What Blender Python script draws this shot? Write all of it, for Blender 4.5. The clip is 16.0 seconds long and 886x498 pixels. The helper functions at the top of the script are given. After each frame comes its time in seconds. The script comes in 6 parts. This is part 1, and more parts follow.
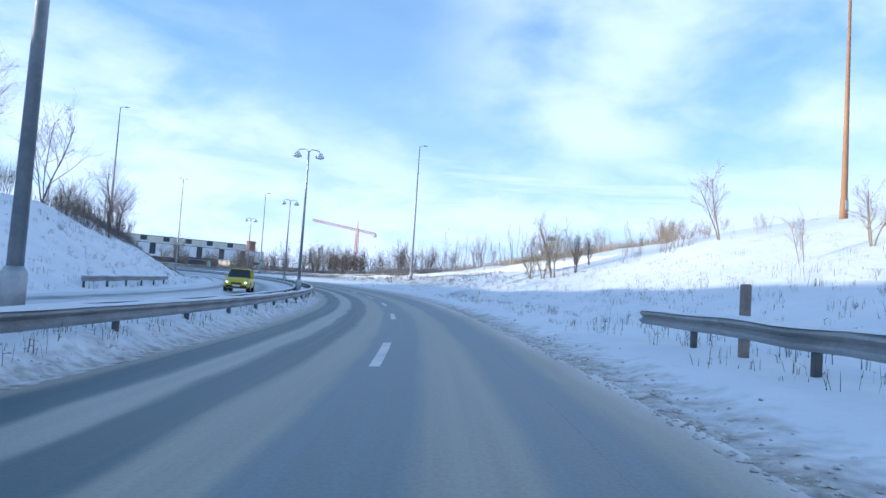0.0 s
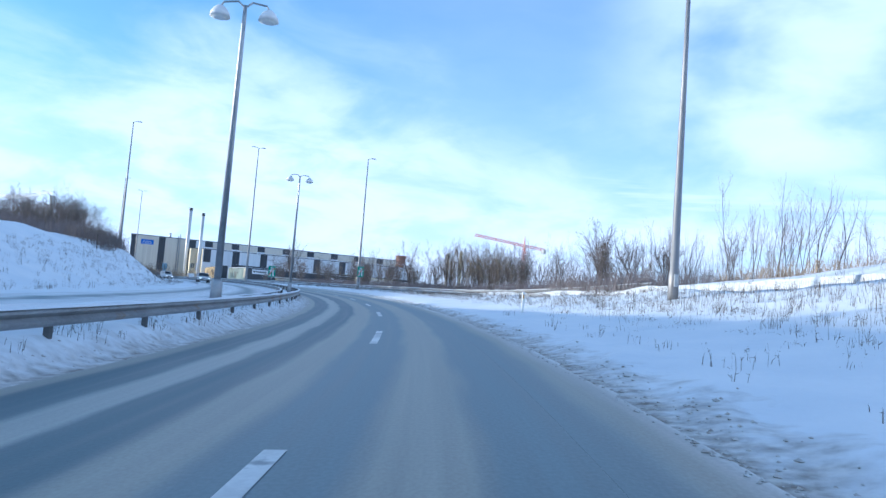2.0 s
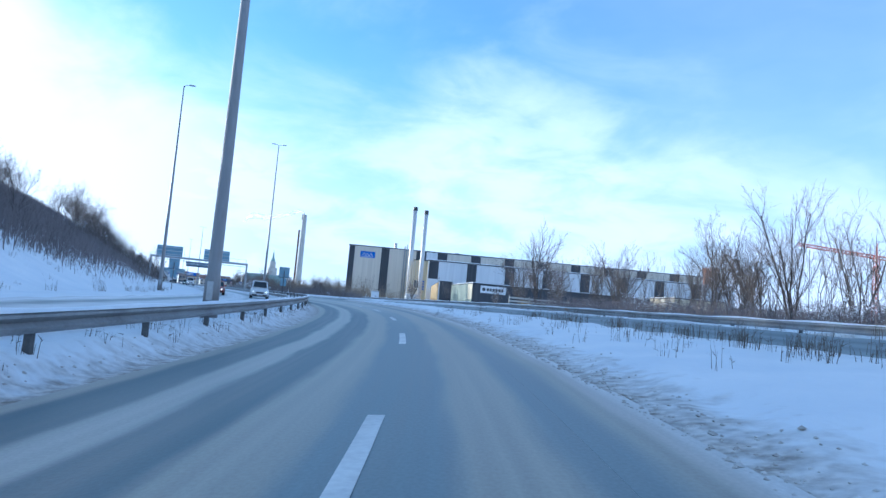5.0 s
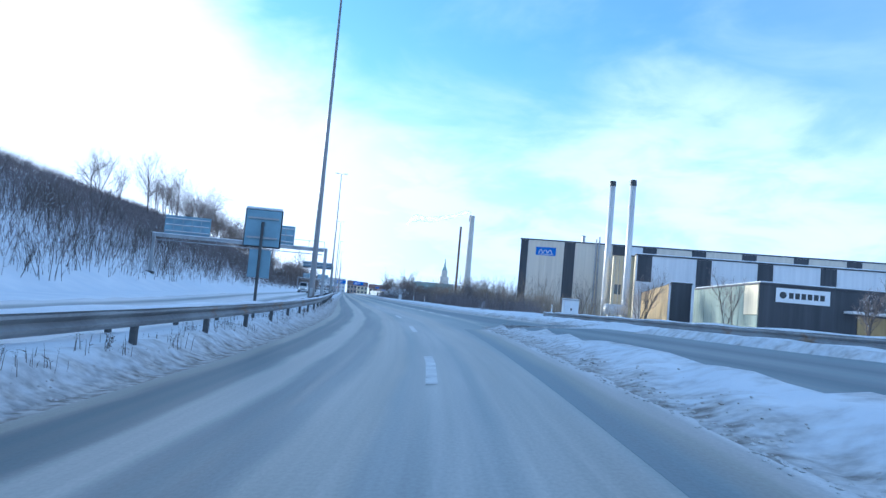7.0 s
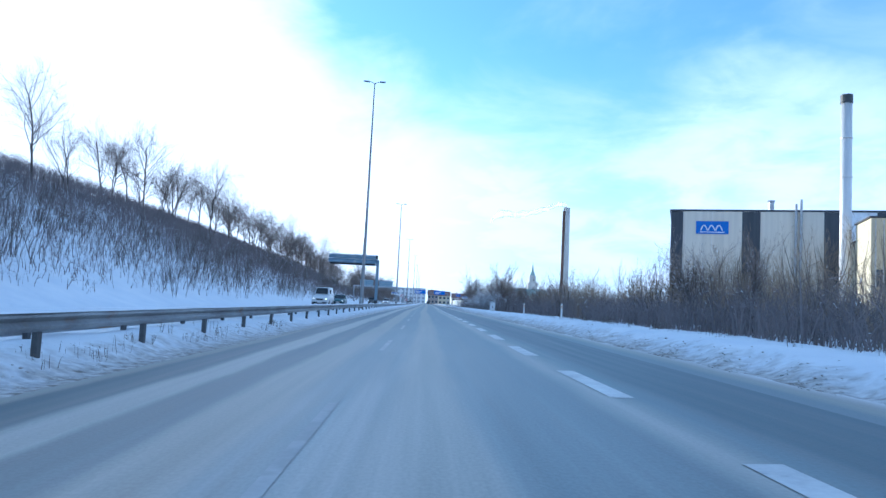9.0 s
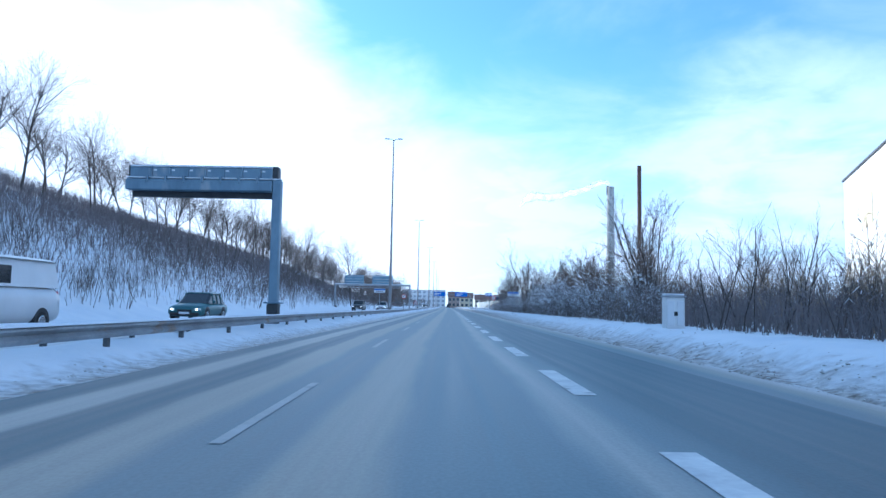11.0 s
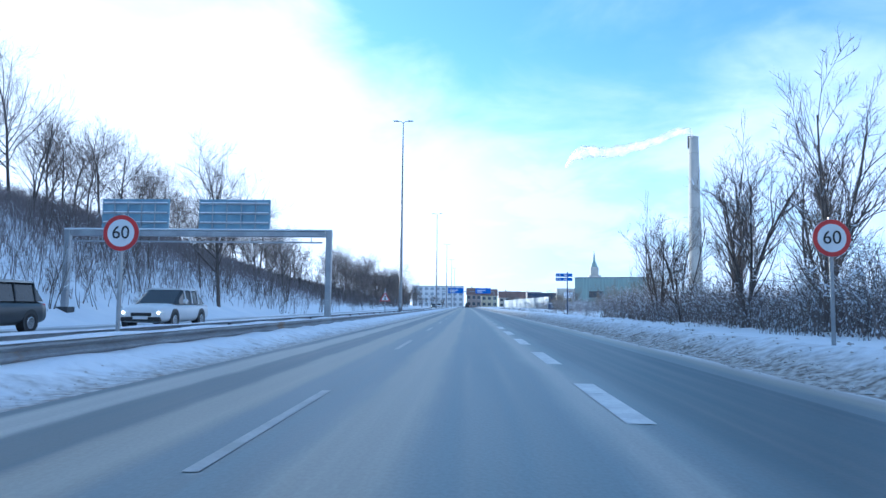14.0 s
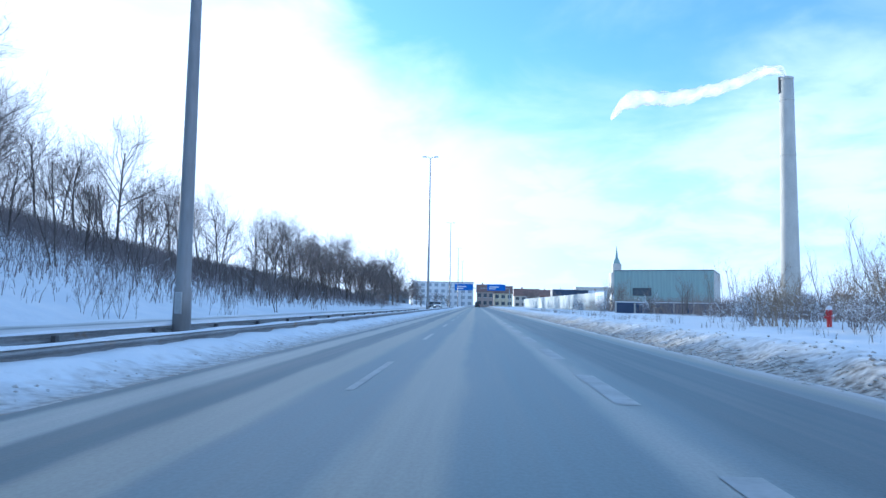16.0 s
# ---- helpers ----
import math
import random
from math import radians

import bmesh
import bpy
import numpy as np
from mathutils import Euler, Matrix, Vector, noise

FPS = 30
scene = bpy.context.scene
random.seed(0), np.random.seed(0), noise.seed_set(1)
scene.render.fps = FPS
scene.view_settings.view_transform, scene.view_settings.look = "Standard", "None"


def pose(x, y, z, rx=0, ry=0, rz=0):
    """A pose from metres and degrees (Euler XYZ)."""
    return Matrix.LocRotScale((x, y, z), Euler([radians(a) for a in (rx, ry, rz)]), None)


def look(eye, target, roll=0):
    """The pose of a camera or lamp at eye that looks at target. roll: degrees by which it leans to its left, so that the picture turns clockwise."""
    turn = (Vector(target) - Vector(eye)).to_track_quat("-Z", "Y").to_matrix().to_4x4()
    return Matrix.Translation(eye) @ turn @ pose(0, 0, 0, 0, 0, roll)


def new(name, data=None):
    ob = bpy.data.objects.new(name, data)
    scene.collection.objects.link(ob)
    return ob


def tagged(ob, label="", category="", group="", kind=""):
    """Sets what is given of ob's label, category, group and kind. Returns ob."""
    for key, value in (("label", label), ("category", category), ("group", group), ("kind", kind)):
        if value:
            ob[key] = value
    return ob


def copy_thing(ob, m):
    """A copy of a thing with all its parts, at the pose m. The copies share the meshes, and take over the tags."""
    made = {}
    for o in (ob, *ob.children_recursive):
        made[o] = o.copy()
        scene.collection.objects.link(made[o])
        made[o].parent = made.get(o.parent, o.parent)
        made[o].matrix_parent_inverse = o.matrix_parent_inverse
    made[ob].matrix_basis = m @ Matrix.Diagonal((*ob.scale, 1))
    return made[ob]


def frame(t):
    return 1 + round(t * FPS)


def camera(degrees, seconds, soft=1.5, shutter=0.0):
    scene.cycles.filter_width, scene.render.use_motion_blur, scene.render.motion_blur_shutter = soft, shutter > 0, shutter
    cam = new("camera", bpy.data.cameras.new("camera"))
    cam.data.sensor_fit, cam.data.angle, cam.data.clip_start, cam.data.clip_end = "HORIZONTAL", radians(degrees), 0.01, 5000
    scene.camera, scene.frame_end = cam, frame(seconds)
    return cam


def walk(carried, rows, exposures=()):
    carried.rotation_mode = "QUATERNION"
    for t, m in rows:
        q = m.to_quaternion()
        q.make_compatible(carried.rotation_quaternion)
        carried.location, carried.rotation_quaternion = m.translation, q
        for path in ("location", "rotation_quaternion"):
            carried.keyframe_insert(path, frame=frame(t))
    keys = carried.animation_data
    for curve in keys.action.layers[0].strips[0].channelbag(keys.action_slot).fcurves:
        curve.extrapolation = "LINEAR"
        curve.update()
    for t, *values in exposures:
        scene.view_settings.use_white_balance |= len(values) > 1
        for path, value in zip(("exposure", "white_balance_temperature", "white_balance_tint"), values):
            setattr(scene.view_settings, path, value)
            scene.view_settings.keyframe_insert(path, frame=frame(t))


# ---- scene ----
cam = camera(64.3, 16.0, soft=1.45)
PATH = [
    (0, (-130.219, -256.733, -1.597), (-128.546, -255.644, -1.471), 3.81),
    (0.5, (-115.803, -247.062, -1.505), (-114.191, -245.886, -1.372), 3.79),
    (1, (-101.883, -236.615, -1.359), (-100.335, -235.356, -1.219), 3.82),
    (1.5, (-88.566, -225.351, -1.149), (-87.102, -223.997, -1.000), 4.25),
    (2, (-76.052, -213.206, -0.898), (-74.688, -211.752, -0.744), 4.49),
    (2.5, (-64.482, -200.267, -0.631), (-63.220, -198.724, -0.472), 4.63),
    (3, (-53.899, -186.719, -0.361), (-52.738, -185.099, -0.199), 4.56),
    (3.5, (-44.303, -172.702, -0.095), (-43.244, -171.014, 0.069), 4.75),
    (4, (-35.697, -158.271, 0.167), (-34.747, -156.518, 0.333), 4.95),
    (4.5, (-28.076, -143.426, 0.423), (-27.238, -141.617, 0.587), 5.16),
    (5, (-21.359, -128.213, 0.654), (-20.621, -126.362, 0.815), 5.13),
    (5.5, (-15.528, -112.676, 0.852), (-14.902, -110.783, 1.009), 5.11),
    (6, (-10.706, -96.838, 1.017), (-10.207, -94.908, 1.171), 5.09),
    (6.5, (-6.931, -80.789, 1.120), (-6.552, -78.831, 1.270), 5.09),
    (7, (-4.157, -64.637, 1.150), (-3.894, -62.660, 1.295), 5.13),
    (7.5, (-2.237, -48.467, 1.150), (-2.059, -46.480, 1.299), 5.11),
    (8, (-1.029, -32.312, 1.150), (-0.932, -30.320, 1.296), 4.55),
    (8.5, (-0.378, -16.165, 1.150), (-0.328, -14.172, 1.302), 3.77),
    (9, (0.000, 0.000, 1.150), (0.028, 1.994, 1.304), 3.00),
    (9.5, (0.239, 16.195, 1.150), (0.248, 18.190, 1.298), 2.36),
    (10, (0.358, 32.400, 1.150), (0.353, 34.395, 1.299), 1.93),
    (10.5, (0.390, 48.562, 1.150), (0.372, 50.556, 1.302), 1.50),
    (11, (0.353, 64.632, 1.150), (0.326, 66.625, 1.311), 1.04),
    (11.5, (0.257, 80.589, 1.150), (0.220, 82.583, 1.303), 0.88),
    (12, (0.146, 96.447, 1.150), (0.098, 98.440, 1.304), 0.82),
    (12.5, (0.062, 112.243, 1.150), (0.006, 114.236, 1.305), 0.62),
    (13, (0.005, 128.011, 1.150), (-0.058, 130.004, 1.308), 0.59),
    (13.5, (-0.056, 143.765, 1.150), (-0.127, 145.758, 1.309), 0.69),
    (14, (-0.106, 159.503, 1.150), (-0.185, 161.495, 1.309), 0.62),
    (14.5, (-0.142, 175.204, 1.150), (-0.229, 177.196, 1.309), 0.71),
    (15, (-0.201, 190.857, 1.150), (-0.294, 192.849, 1.304), 0.82),
    (15.5, (-0.315, 206.456, 1.150), (-0.416, 208.447, 1.307), 0.87),
    (16, (-0.490, 221.998, 1.150), (-0.598, 223.989, 1.306), 1.03),
]
EXPOSURE = [(0, 0.3, 5000, 10), (2, 0.36, 4850, 9), (4, 0.34, 4750, 8), (6.5, 0.44, 4700, 8), (9, 0.46, 4700, 8), (16, 0.46, 4720, 8)]
walk(cam, [(t, look(eye, target, roll)) for t, eye, target, roll in PATH], EXPOSURE)

# ---- light ----
SUN_AZ, SUN_EL = 43.0, 7.2          # degrees to the left of +y, and above the horizon
world = bpy.data.worlds.new("winter_sky")
scene.world = world
world.use_nodes = True
wt = world.node_tree
wt.nodes.clear()
sky = wt.nodes.new("ShaderNodeTexSky")
sky.sky_type, sky.sun_disc = "NISHITA", False
sky.sun_elevation, sky.sun_rotation = radians(SUN_EL), radians(-SUN_AZ)
sky.air_density, sky.dust_density, sky.ozone_density = 1.0, 0.6, 2.0
co = wt.nodes.new("ShaderNodeTexCoord")
sep = wt.nodes.new("ShaderNodeSeparateXYZ")
wt.links.new(co.outputs["Generated"], sep.inputs[0])


def wmath(op, a, b=None):
    n = wt.nodes.new("ShaderNodeMath")
    n.operation = op
    for i, v in enumerate((a, b)):
        if v is None:
            continue
        if isinstance(v, (int, float)):
            n.inputs[i].default_value = v
        else:
            wt.links.new(v, n.inputs[i])
    return n.outputs[0]


def wstep(v, a, b):
    """Smooth step of v from a to b."""
    n = wt.nodes.new("ShaderNodeMapRange")
    n.interpolation_type = "SMOOTHSTEP"
    n.inputs["From Min"].default_value, n.inputs["From Max"].default_value = a, b
    wt.links.new(v, n.inputs["Value"])
    return n.outputs[0]


# the sky's own bearing (degrees to the right of +y) and elevation
bearing = wmath("MULTIPLY", wmath("ARCTAN2", sep.outputs[0], sep.outputs[1]), 57.296)
elev = wmath("MULTIPLY", wmath("ARCSINE", sep.outputs[2]), 57.296)
flat = wt.nodes.new("ShaderNodeCombineXYZ")
wt.links.new(bearing, flat.inputs[0])
wt.links.new(elev, flat.inputs[1])


def wnoise(scale, detail, sx, sy, rot, dist=0.4, rough=0.55):
    m = wt.nodes.new("ShaderNodeMapping")
    m.inputs["Scale"].default_value = (sx, sy, 1)
    m.inputs["Rotation"].default_value = (0, 0, radians(rot))
    wt.links.new(flat.outputs[0], m.inputs[0])
    n = wt.nodes.new("ShaderNodeTexNoise")
    n.inputs["Scale"].default_value, n.inputs["Detail"].default_value = scale, detail
    n.inputs["Roughness"].default_value, n.inputs["Distortion"].default_value = rough, dist
    wt.links.new(m.outputs[0], n.inputs["Vector"])
    return n.outputs[0]


# a white bank of cloud, highest towards the sun
top = wt.nodes.new("ShaderNodeValToRGB")
BANK = [(-180, 9), (-90, 16), (-45, 27), (-26, 25), (-15, 23), (-7, 16), (1, 13.5), (12, 12.5), (22, 15), (31, 15), (40, 12), (50, 9), (66, 10), (110, 10), (180, 9)]
while len(top.color_ramp.elements) < len(BANK):
    top.color_ramp.elements.new(0.5)
for el_, (u, v) in zip(top.color_ramp.elements, BANK):
    el_.position, el_.color = (u + 180) / 360, (v / 40, v / 40, v / 40, 1)
top.color_ramp.interpolation = "EASE"
wt.links.new(wmath("DIVIDE", wmath("ADD", bearing, 180.0), 360.0), top.inputs[0])
big = wnoise(1.0, 6, 0.075, 0.16, 8)
fine = wnoise(1.0, 7, 0.16, 0.42, -6)
over = wmath("SUBTRACT", wmath("MULTIPLY", top.outputs[0], 40.0), elev)
over = wmath("ADD", over, wmath("MULTIPLY", wmath("SUBTRACT", big, 0.5), 15.0))
bank = wstep(over, -6.5, 5.0)
gaps = wstep(wmath("ADD", wmath("MULTIPLY", fine, 0.6), wmath("MULTIPLY", big, 0.4)), 0.36, 0.56)
sunward = wstep(bearing, 26.0, -6.0)
bank = wmath("MULTIPLY", bank, wmath("MAXIMUM", sunward, wmath("ADD", wmath("MULTIPLY", gaps, 0.4), 0.54)))
# heaped clouds away from the sun, and thin bars low down
heap = wmath("MULTIPLY", wmath("MULTIPLY", wstep(bearing, 52.0, 66.0), wmath("MULTIPLY", wstep(elev, 8.0, 13.0), wstep(elev, 48.0, 30.0))), wstep(wnoise(1.0, 5, 0.075, 0.13, 12, 0.2, 0.5), 0.3, 0.62))
bars = wmath("MULTIPLY", wmath("MULTIPLY", wstep(elev, 4.5, 7.0), wstep(elev, 13.0, 9.0)), wstep(wnoise(1.0, 4, 0.045, 0.5, 2, 0.2), 0.47, 0.66))
high = wmath("MULTIPLY", wmath("MULTIPLY", wstep(wnoise(1.0, 6, 0.05, 0.11, -18, 0.5), 0.48, 0.8), 0.32), wstep(elev, 48.0, 28.0))
haze = wmath("MULTIPLY", wstep(elev, 13.0, -0.5), 0.85)
# veil round the sun
dot = wt.nodes.new("ShaderNodeVectorMath")
dot.operation = "DOT_PRODUCT"
a_, e_ = radians(SUN_AZ), radians(SUN_EL + 4)
dot.inputs[1].default_value = (-math.sin(a_) * math.cos(e_), math.cos(a_) * math.cos(e_), math.sin(e_))
wt.links.new(co.outputs["Generated"], dot.inputs[0])
veil = wmath("POWER", wmath("MAXIMUM", dot.outputs["Value"], 0.0), 16.0)
amount = wmath("MAXIMUM", wmath("MAXIMUM", wmath("MAXIMUM", bank, wmath("MULTIPLY", heap, 0.86)), wmath("MAXIMUM", wmath("MULTIPLY", bars, 0.75), high)), wmath("MAXIMUM", haze, veil))
thin = wmath("ADD", wmath("MULTIPLY", wstep(elev, 24.0, 8.0), 0.18), wmath("ADD", wmath("MULTIPLY", wstep(bearing, 22.0, 48.0), 0.1), 0.2))
amount = wmath("ADD", thin, wmath("MULTIPLY", amount, wmath("SUBTRACT", 1.0, thin)))
cloud = wt.nodes.new("ShaderNodeMixRGB")
cloud.inputs[1].default_value, cloud.inputs[2].default_value = (6.9, 7.4, 8.7, 1), (9.6, 9.6, 9.5, 1)
wt.links.new(wmath("MAXIMUM", wmath("MAXIMUM", sunward, veil), wmath("MULTIPLY", fine, 0.8)), cloud.inputs[0])
white = wt.nodes.new("ShaderNodeMixRGB")
clear = wt.nodes.new("ShaderNodeMixRGB")
clear.blend_type = "MULTIPLY"
clear.inputs[0].default_value = 1.0
clear.inputs[2].default_value = (0.6, 1.72, 2.05, 1)
wt.links.new(sky.outputs[0], clear.inputs[1])
wt.links.new(clear.outputs[0], white.inputs[1])
wt.links.new(cloud.outputs[0], white.inputs[2])
wt.links.new(amount, white.inputs[0])
back = wt.nodes.new("ShaderNodeBackground")
back.inputs[1].default_value = 0.105
wt.links.new(white.outputs[0], back.inputs[0])
wo = wt.nodes.new("ShaderNodeOutputWorld")
wt.links.new(back.outputs[0], wo.inputs[0])

sun = new("sun", bpy.data.lights.new("sun", "SUN"))
sun.data.energy, sun.data.angle, sun.data.color = 5.0, radians(0.6), (1.0, 0.81, 0.545)
a_, e_ = radians(SUN_AZ), radians(SUN_EL)
sun.matrix_world = look((-math.sin(a_) * math.cos(e_) * 300, math.cos(a_) * math.cos(e_) * 300, math.sin(e_) * 300), (0, 0, 0))


# ---- materials ----
def material(name, c1, c2=None, scale=4.0, rough=0.7, bump=0.0, metal=0.0, fine=40.0, spots=None, coord="Object", emit=0.0, stretch=(1, 1, 1), vary=0.0):
    """A surface of two tones mixed by noise at two scales, with bump. spots: (colour, scale, threshold) of stains."""
    m = bpy.data.materials.new(name)
    m.use_nodes = True
    nt = m.node_tree
    b = nt.nodes["Principled BSDF"]
    b.inputs["Roughness"].default_value, b.inputs["Metallic"].default_value = rough, metal
    tc = nt.nodes.new("ShaderNodeTexCoord")
    mp = nt.nodes.new("ShaderNodeMapping")
    mp.inputs["Scale"].default_value = stretch
    nt.links.new(tc.outputs[coord], mp.inputs[0])
    n1, n2 = nt.nodes.new("ShaderNodeTexNoise"), nt.nodes.new("ShaderNodeTexNoise")
    n1.inputs["Scale"].default_value, n2.inputs["Scale"].default_value = scale, fine
    n1.inputs["Detail"].default_value = n2.inputs["Detail"].default_value = 4
    for n in (n1, n2):
        nt.links.new(mp.outputs[0], n.inputs["Vector"])
    mix = nt.nodes.new("ShaderNodeMath")
    mix.operation = "MULTIPLY_ADD"
    nt.links.new(n2.outputs[0], mix.inputs[0])
    mix.inputs[1].default_value = 0.4
    nt.links.new(n1.outputs[0], mix.inputs[2])
    ra = nt.nodes.new("ShaderNodeValToRGB")
    ra.color_ramp.elements[0].position, ra.color_ramp.elements[1].position = 0.5, 0.9
    c2 = c2 or tuple(v * 0.8 for v in c1)
    ra.color_ramp.elements[0].color, ra.color_ramp.elements[1].color = (*c1, 1), (*c2, 1)
    nt.links.new(mix.outputs[0], ra.inputs[0])
    colour = ra.outputs[0]
    if spots:
        n3 = nt.nodes.new("ShaderNodeTexNoise")
        n3.inputs["Scale"].default_value, n3.inputs["Detail"].default_value = spots[1], 5
        nt.links.new(mp.outputs[0], n3.inputs["Vector"])
        r3 = nt.nodes.new("ShaderNodeValToRGB")
        r3.color_ramp.elements[0].position, r3.color_ramp.elements[1].position = spots[2], spots[2] + 0.08
        nt.links.new(n3.outputs[0], r3.inputs[0])
        mx = nt.nodes.new("ShaderNodeMixRGB")
        nt.links.new(r3.outputs[0], mx.inputs[0])
        nt.links.new(colour, mx.inputs[1])
        mx.inputs[2].default_value = (*spots[0], 1)
        colour = mx.outputs[0]
    if vary:
        oi = nt.nodes.new("ShaderNodeObjectInfo")
        hsv = nt.nodes.new("ShaderNodeHueSaturation")
        k = nt.nodes.new("ShaderNodeMath")
        k.operation = "MULTIPLY_ADD"
        nt.links.new(oi.outputs["Random"], k.inputs[0])
        k.inputs[1].default_value, k.inputs[2].default_value = vary, 1 - vary / 2
        nt.links.new(k.outputs[0], hsv.inputs["Value"])
        nt.links.new(colour, hsv.inputs["Color"])
        colour = hsv.outputs[0]
    nt.links.new(colour, b.inputs["Base Color"])
    if bump:
        bp = nt.nodes.new("ShaderNodeBump")
        bp.inputs["Strength"].default_value, bp.inputs["Distance"].default_value = bump, 0.05
        nt.links.new(mix.outputs[0], bp.inputs["Height"])
        nt.links.new(bp.outputs[0], b.inputs["Normal"])
    if emit:
        nt.links.new(colour, b.inputs["Emission Color"])
        b.inputs["Emission Strength"].default_value = emit
    return m


def road_material(name, stops, span, dust=None):
    """Salted, frosty asphalt: pale and brown bands along the lanes by the UV's lateral metre, broken up by noise."""
    m = bpy.data.materials.new(name)
    m.use_nodes = True
    nt = m.node_tree
    b = nt.nodes["Principled BSDF"]
    uv = nt.nodes.new("ShaderNodeUVMap")
    se = nt.nodes.new("ShaderNodeSeparateXYZ")
    nt.links.new(uv.outputs[0], se.inputs[0])

    def noise_(scale, sx, sy, detail=5):
        mp = nt.nodes.new("ShaderNodeMapping")
        mp.inputs["Scale"].default_value = (sx, sy, 1)
        nt.links.new(uv.outputs[0], mp.inputs[0])
        n = nt.nodes.new("ShaderNodeTexNoise")
        n.inputs["Scale"].default_value, n.inputs["Detail"].default_value = scale, detail
        nt.links.new(mp.outputs[0], n.inputs["Vector"])
        return n.outputs[0]

    def mth(op, *ins):
        n = nt.nodes.new("ShaderNodeMath")
        n.operation = op
        for i, v in enumerate(ins):
            if isinstance(v, (int, float)):
                n.inputs[i].default_value = v
            else:
                nt.links.new(v, n.inputs[i])
        return n.outputs[0]

    wob = mth("MULTIPLY_ADD", noise_(1.0, 0.15, 0.02, 3), 0.5, mth("ADD", se.outputs[0], -0.25))
    wob = mth("MULTIPLY_ADD", noise_(1.0, 2.0, 0.25, 4), 0.35, mth("ADD", wob, -0.17))
    t01 = mth("DIVIDE", mth("ADD", wob, span), 2 * span)
    ra = nt.nodes.new("ShaderNodeValToRGB")
    cr = ra.color_ramp
    cr.interpolation = "EASE"
    while len(cr.elements) < len(stops):
        cr.elements.new(0.5)
    for el, (u, c) in zip(cr.elements, stops):
        el.position, el.color = (u + span) / (2 * span), (*c, 1)
    nt.links.new(t01, ra.inputs[0])
    streak = noise_(1.0, 5.0, 0.07, 8)
    speck = noise_(30.0, 1.0, 0.6, 3)
    hsv = nt.nodes.new("ShaderNodeHueSaturation")
    val = mth("ADD", mth("MULTIPLY", streak, 1.0), mth("MULTIPLY_ADD", speck, 0.45, 0.26))
    nt.links.new(val, hsv.inputs["Value"])
    tone = ra.outputs[0]
    if dust:
        # dry snow dust blown over one stretch of the lanes
        along = mth("MULTIPLY", mth("SMOOTH_MIN", mth("DIVIDE", mth("SUBTRACT", se.outputs[1], dust[0]), 45.0), mth("DIVIDE", mth("SUBTRACT", dust[1], se.outputs[1]), 45.0), 0.3), 1.0)
        across = mth("SUBTRACT", 1.0, mth("MULTIPLY", mth("ABSOLUTE", mth("SUBTRACT", se.outputs[0], 0.4)), 0.3))
        film = mth("MULTIPLY", mth("MINIMUM", mth("MAXIMUM", along, 0.0), 1.0), mth("MULTIPLY", mth("MAXIMUM", across, 0.0), mth("MULTIPLY_ADD", noise_(1.0, 1.5, 0.07, 5), 1.7, -0.2)))
        mixd = nt.nodes.new("ShaderNodeMixRGB")
        mixd.use_clamp = True
        nt.links.new(mth("MINIMUM", mth("MAXIMUM", film, 0.0), 0.8), mixd.inputs[0])
        nt.links.new(tone, mixd.inputs[1])
        mixd.inputs[2].default_value = (0.47, 0.45, 0.41, 1)
        tone = mixd.outputs[0]
    nt.links.new(tone, hsv.inputs["Color"])
    nt.links.new(hsv.outputs[0], b.inputs["Base Color"])
    rr = mth("MULTIPLY_ADD", streak, 0.35, 0.32)
    nt.links.new(rr, b.inputs["Roughness"])
    bp = nt.nodes.new("ShaderNodeBump")
    bp.inputs["Strength"].default_value, bp.inputs["Distance"].default_value = 0.25, 0.01
    nt.links.new(speck, bp.inputs["Height"])
    nt.links.new(bp.outputs[0], b.inputs["Normal"])
    return m


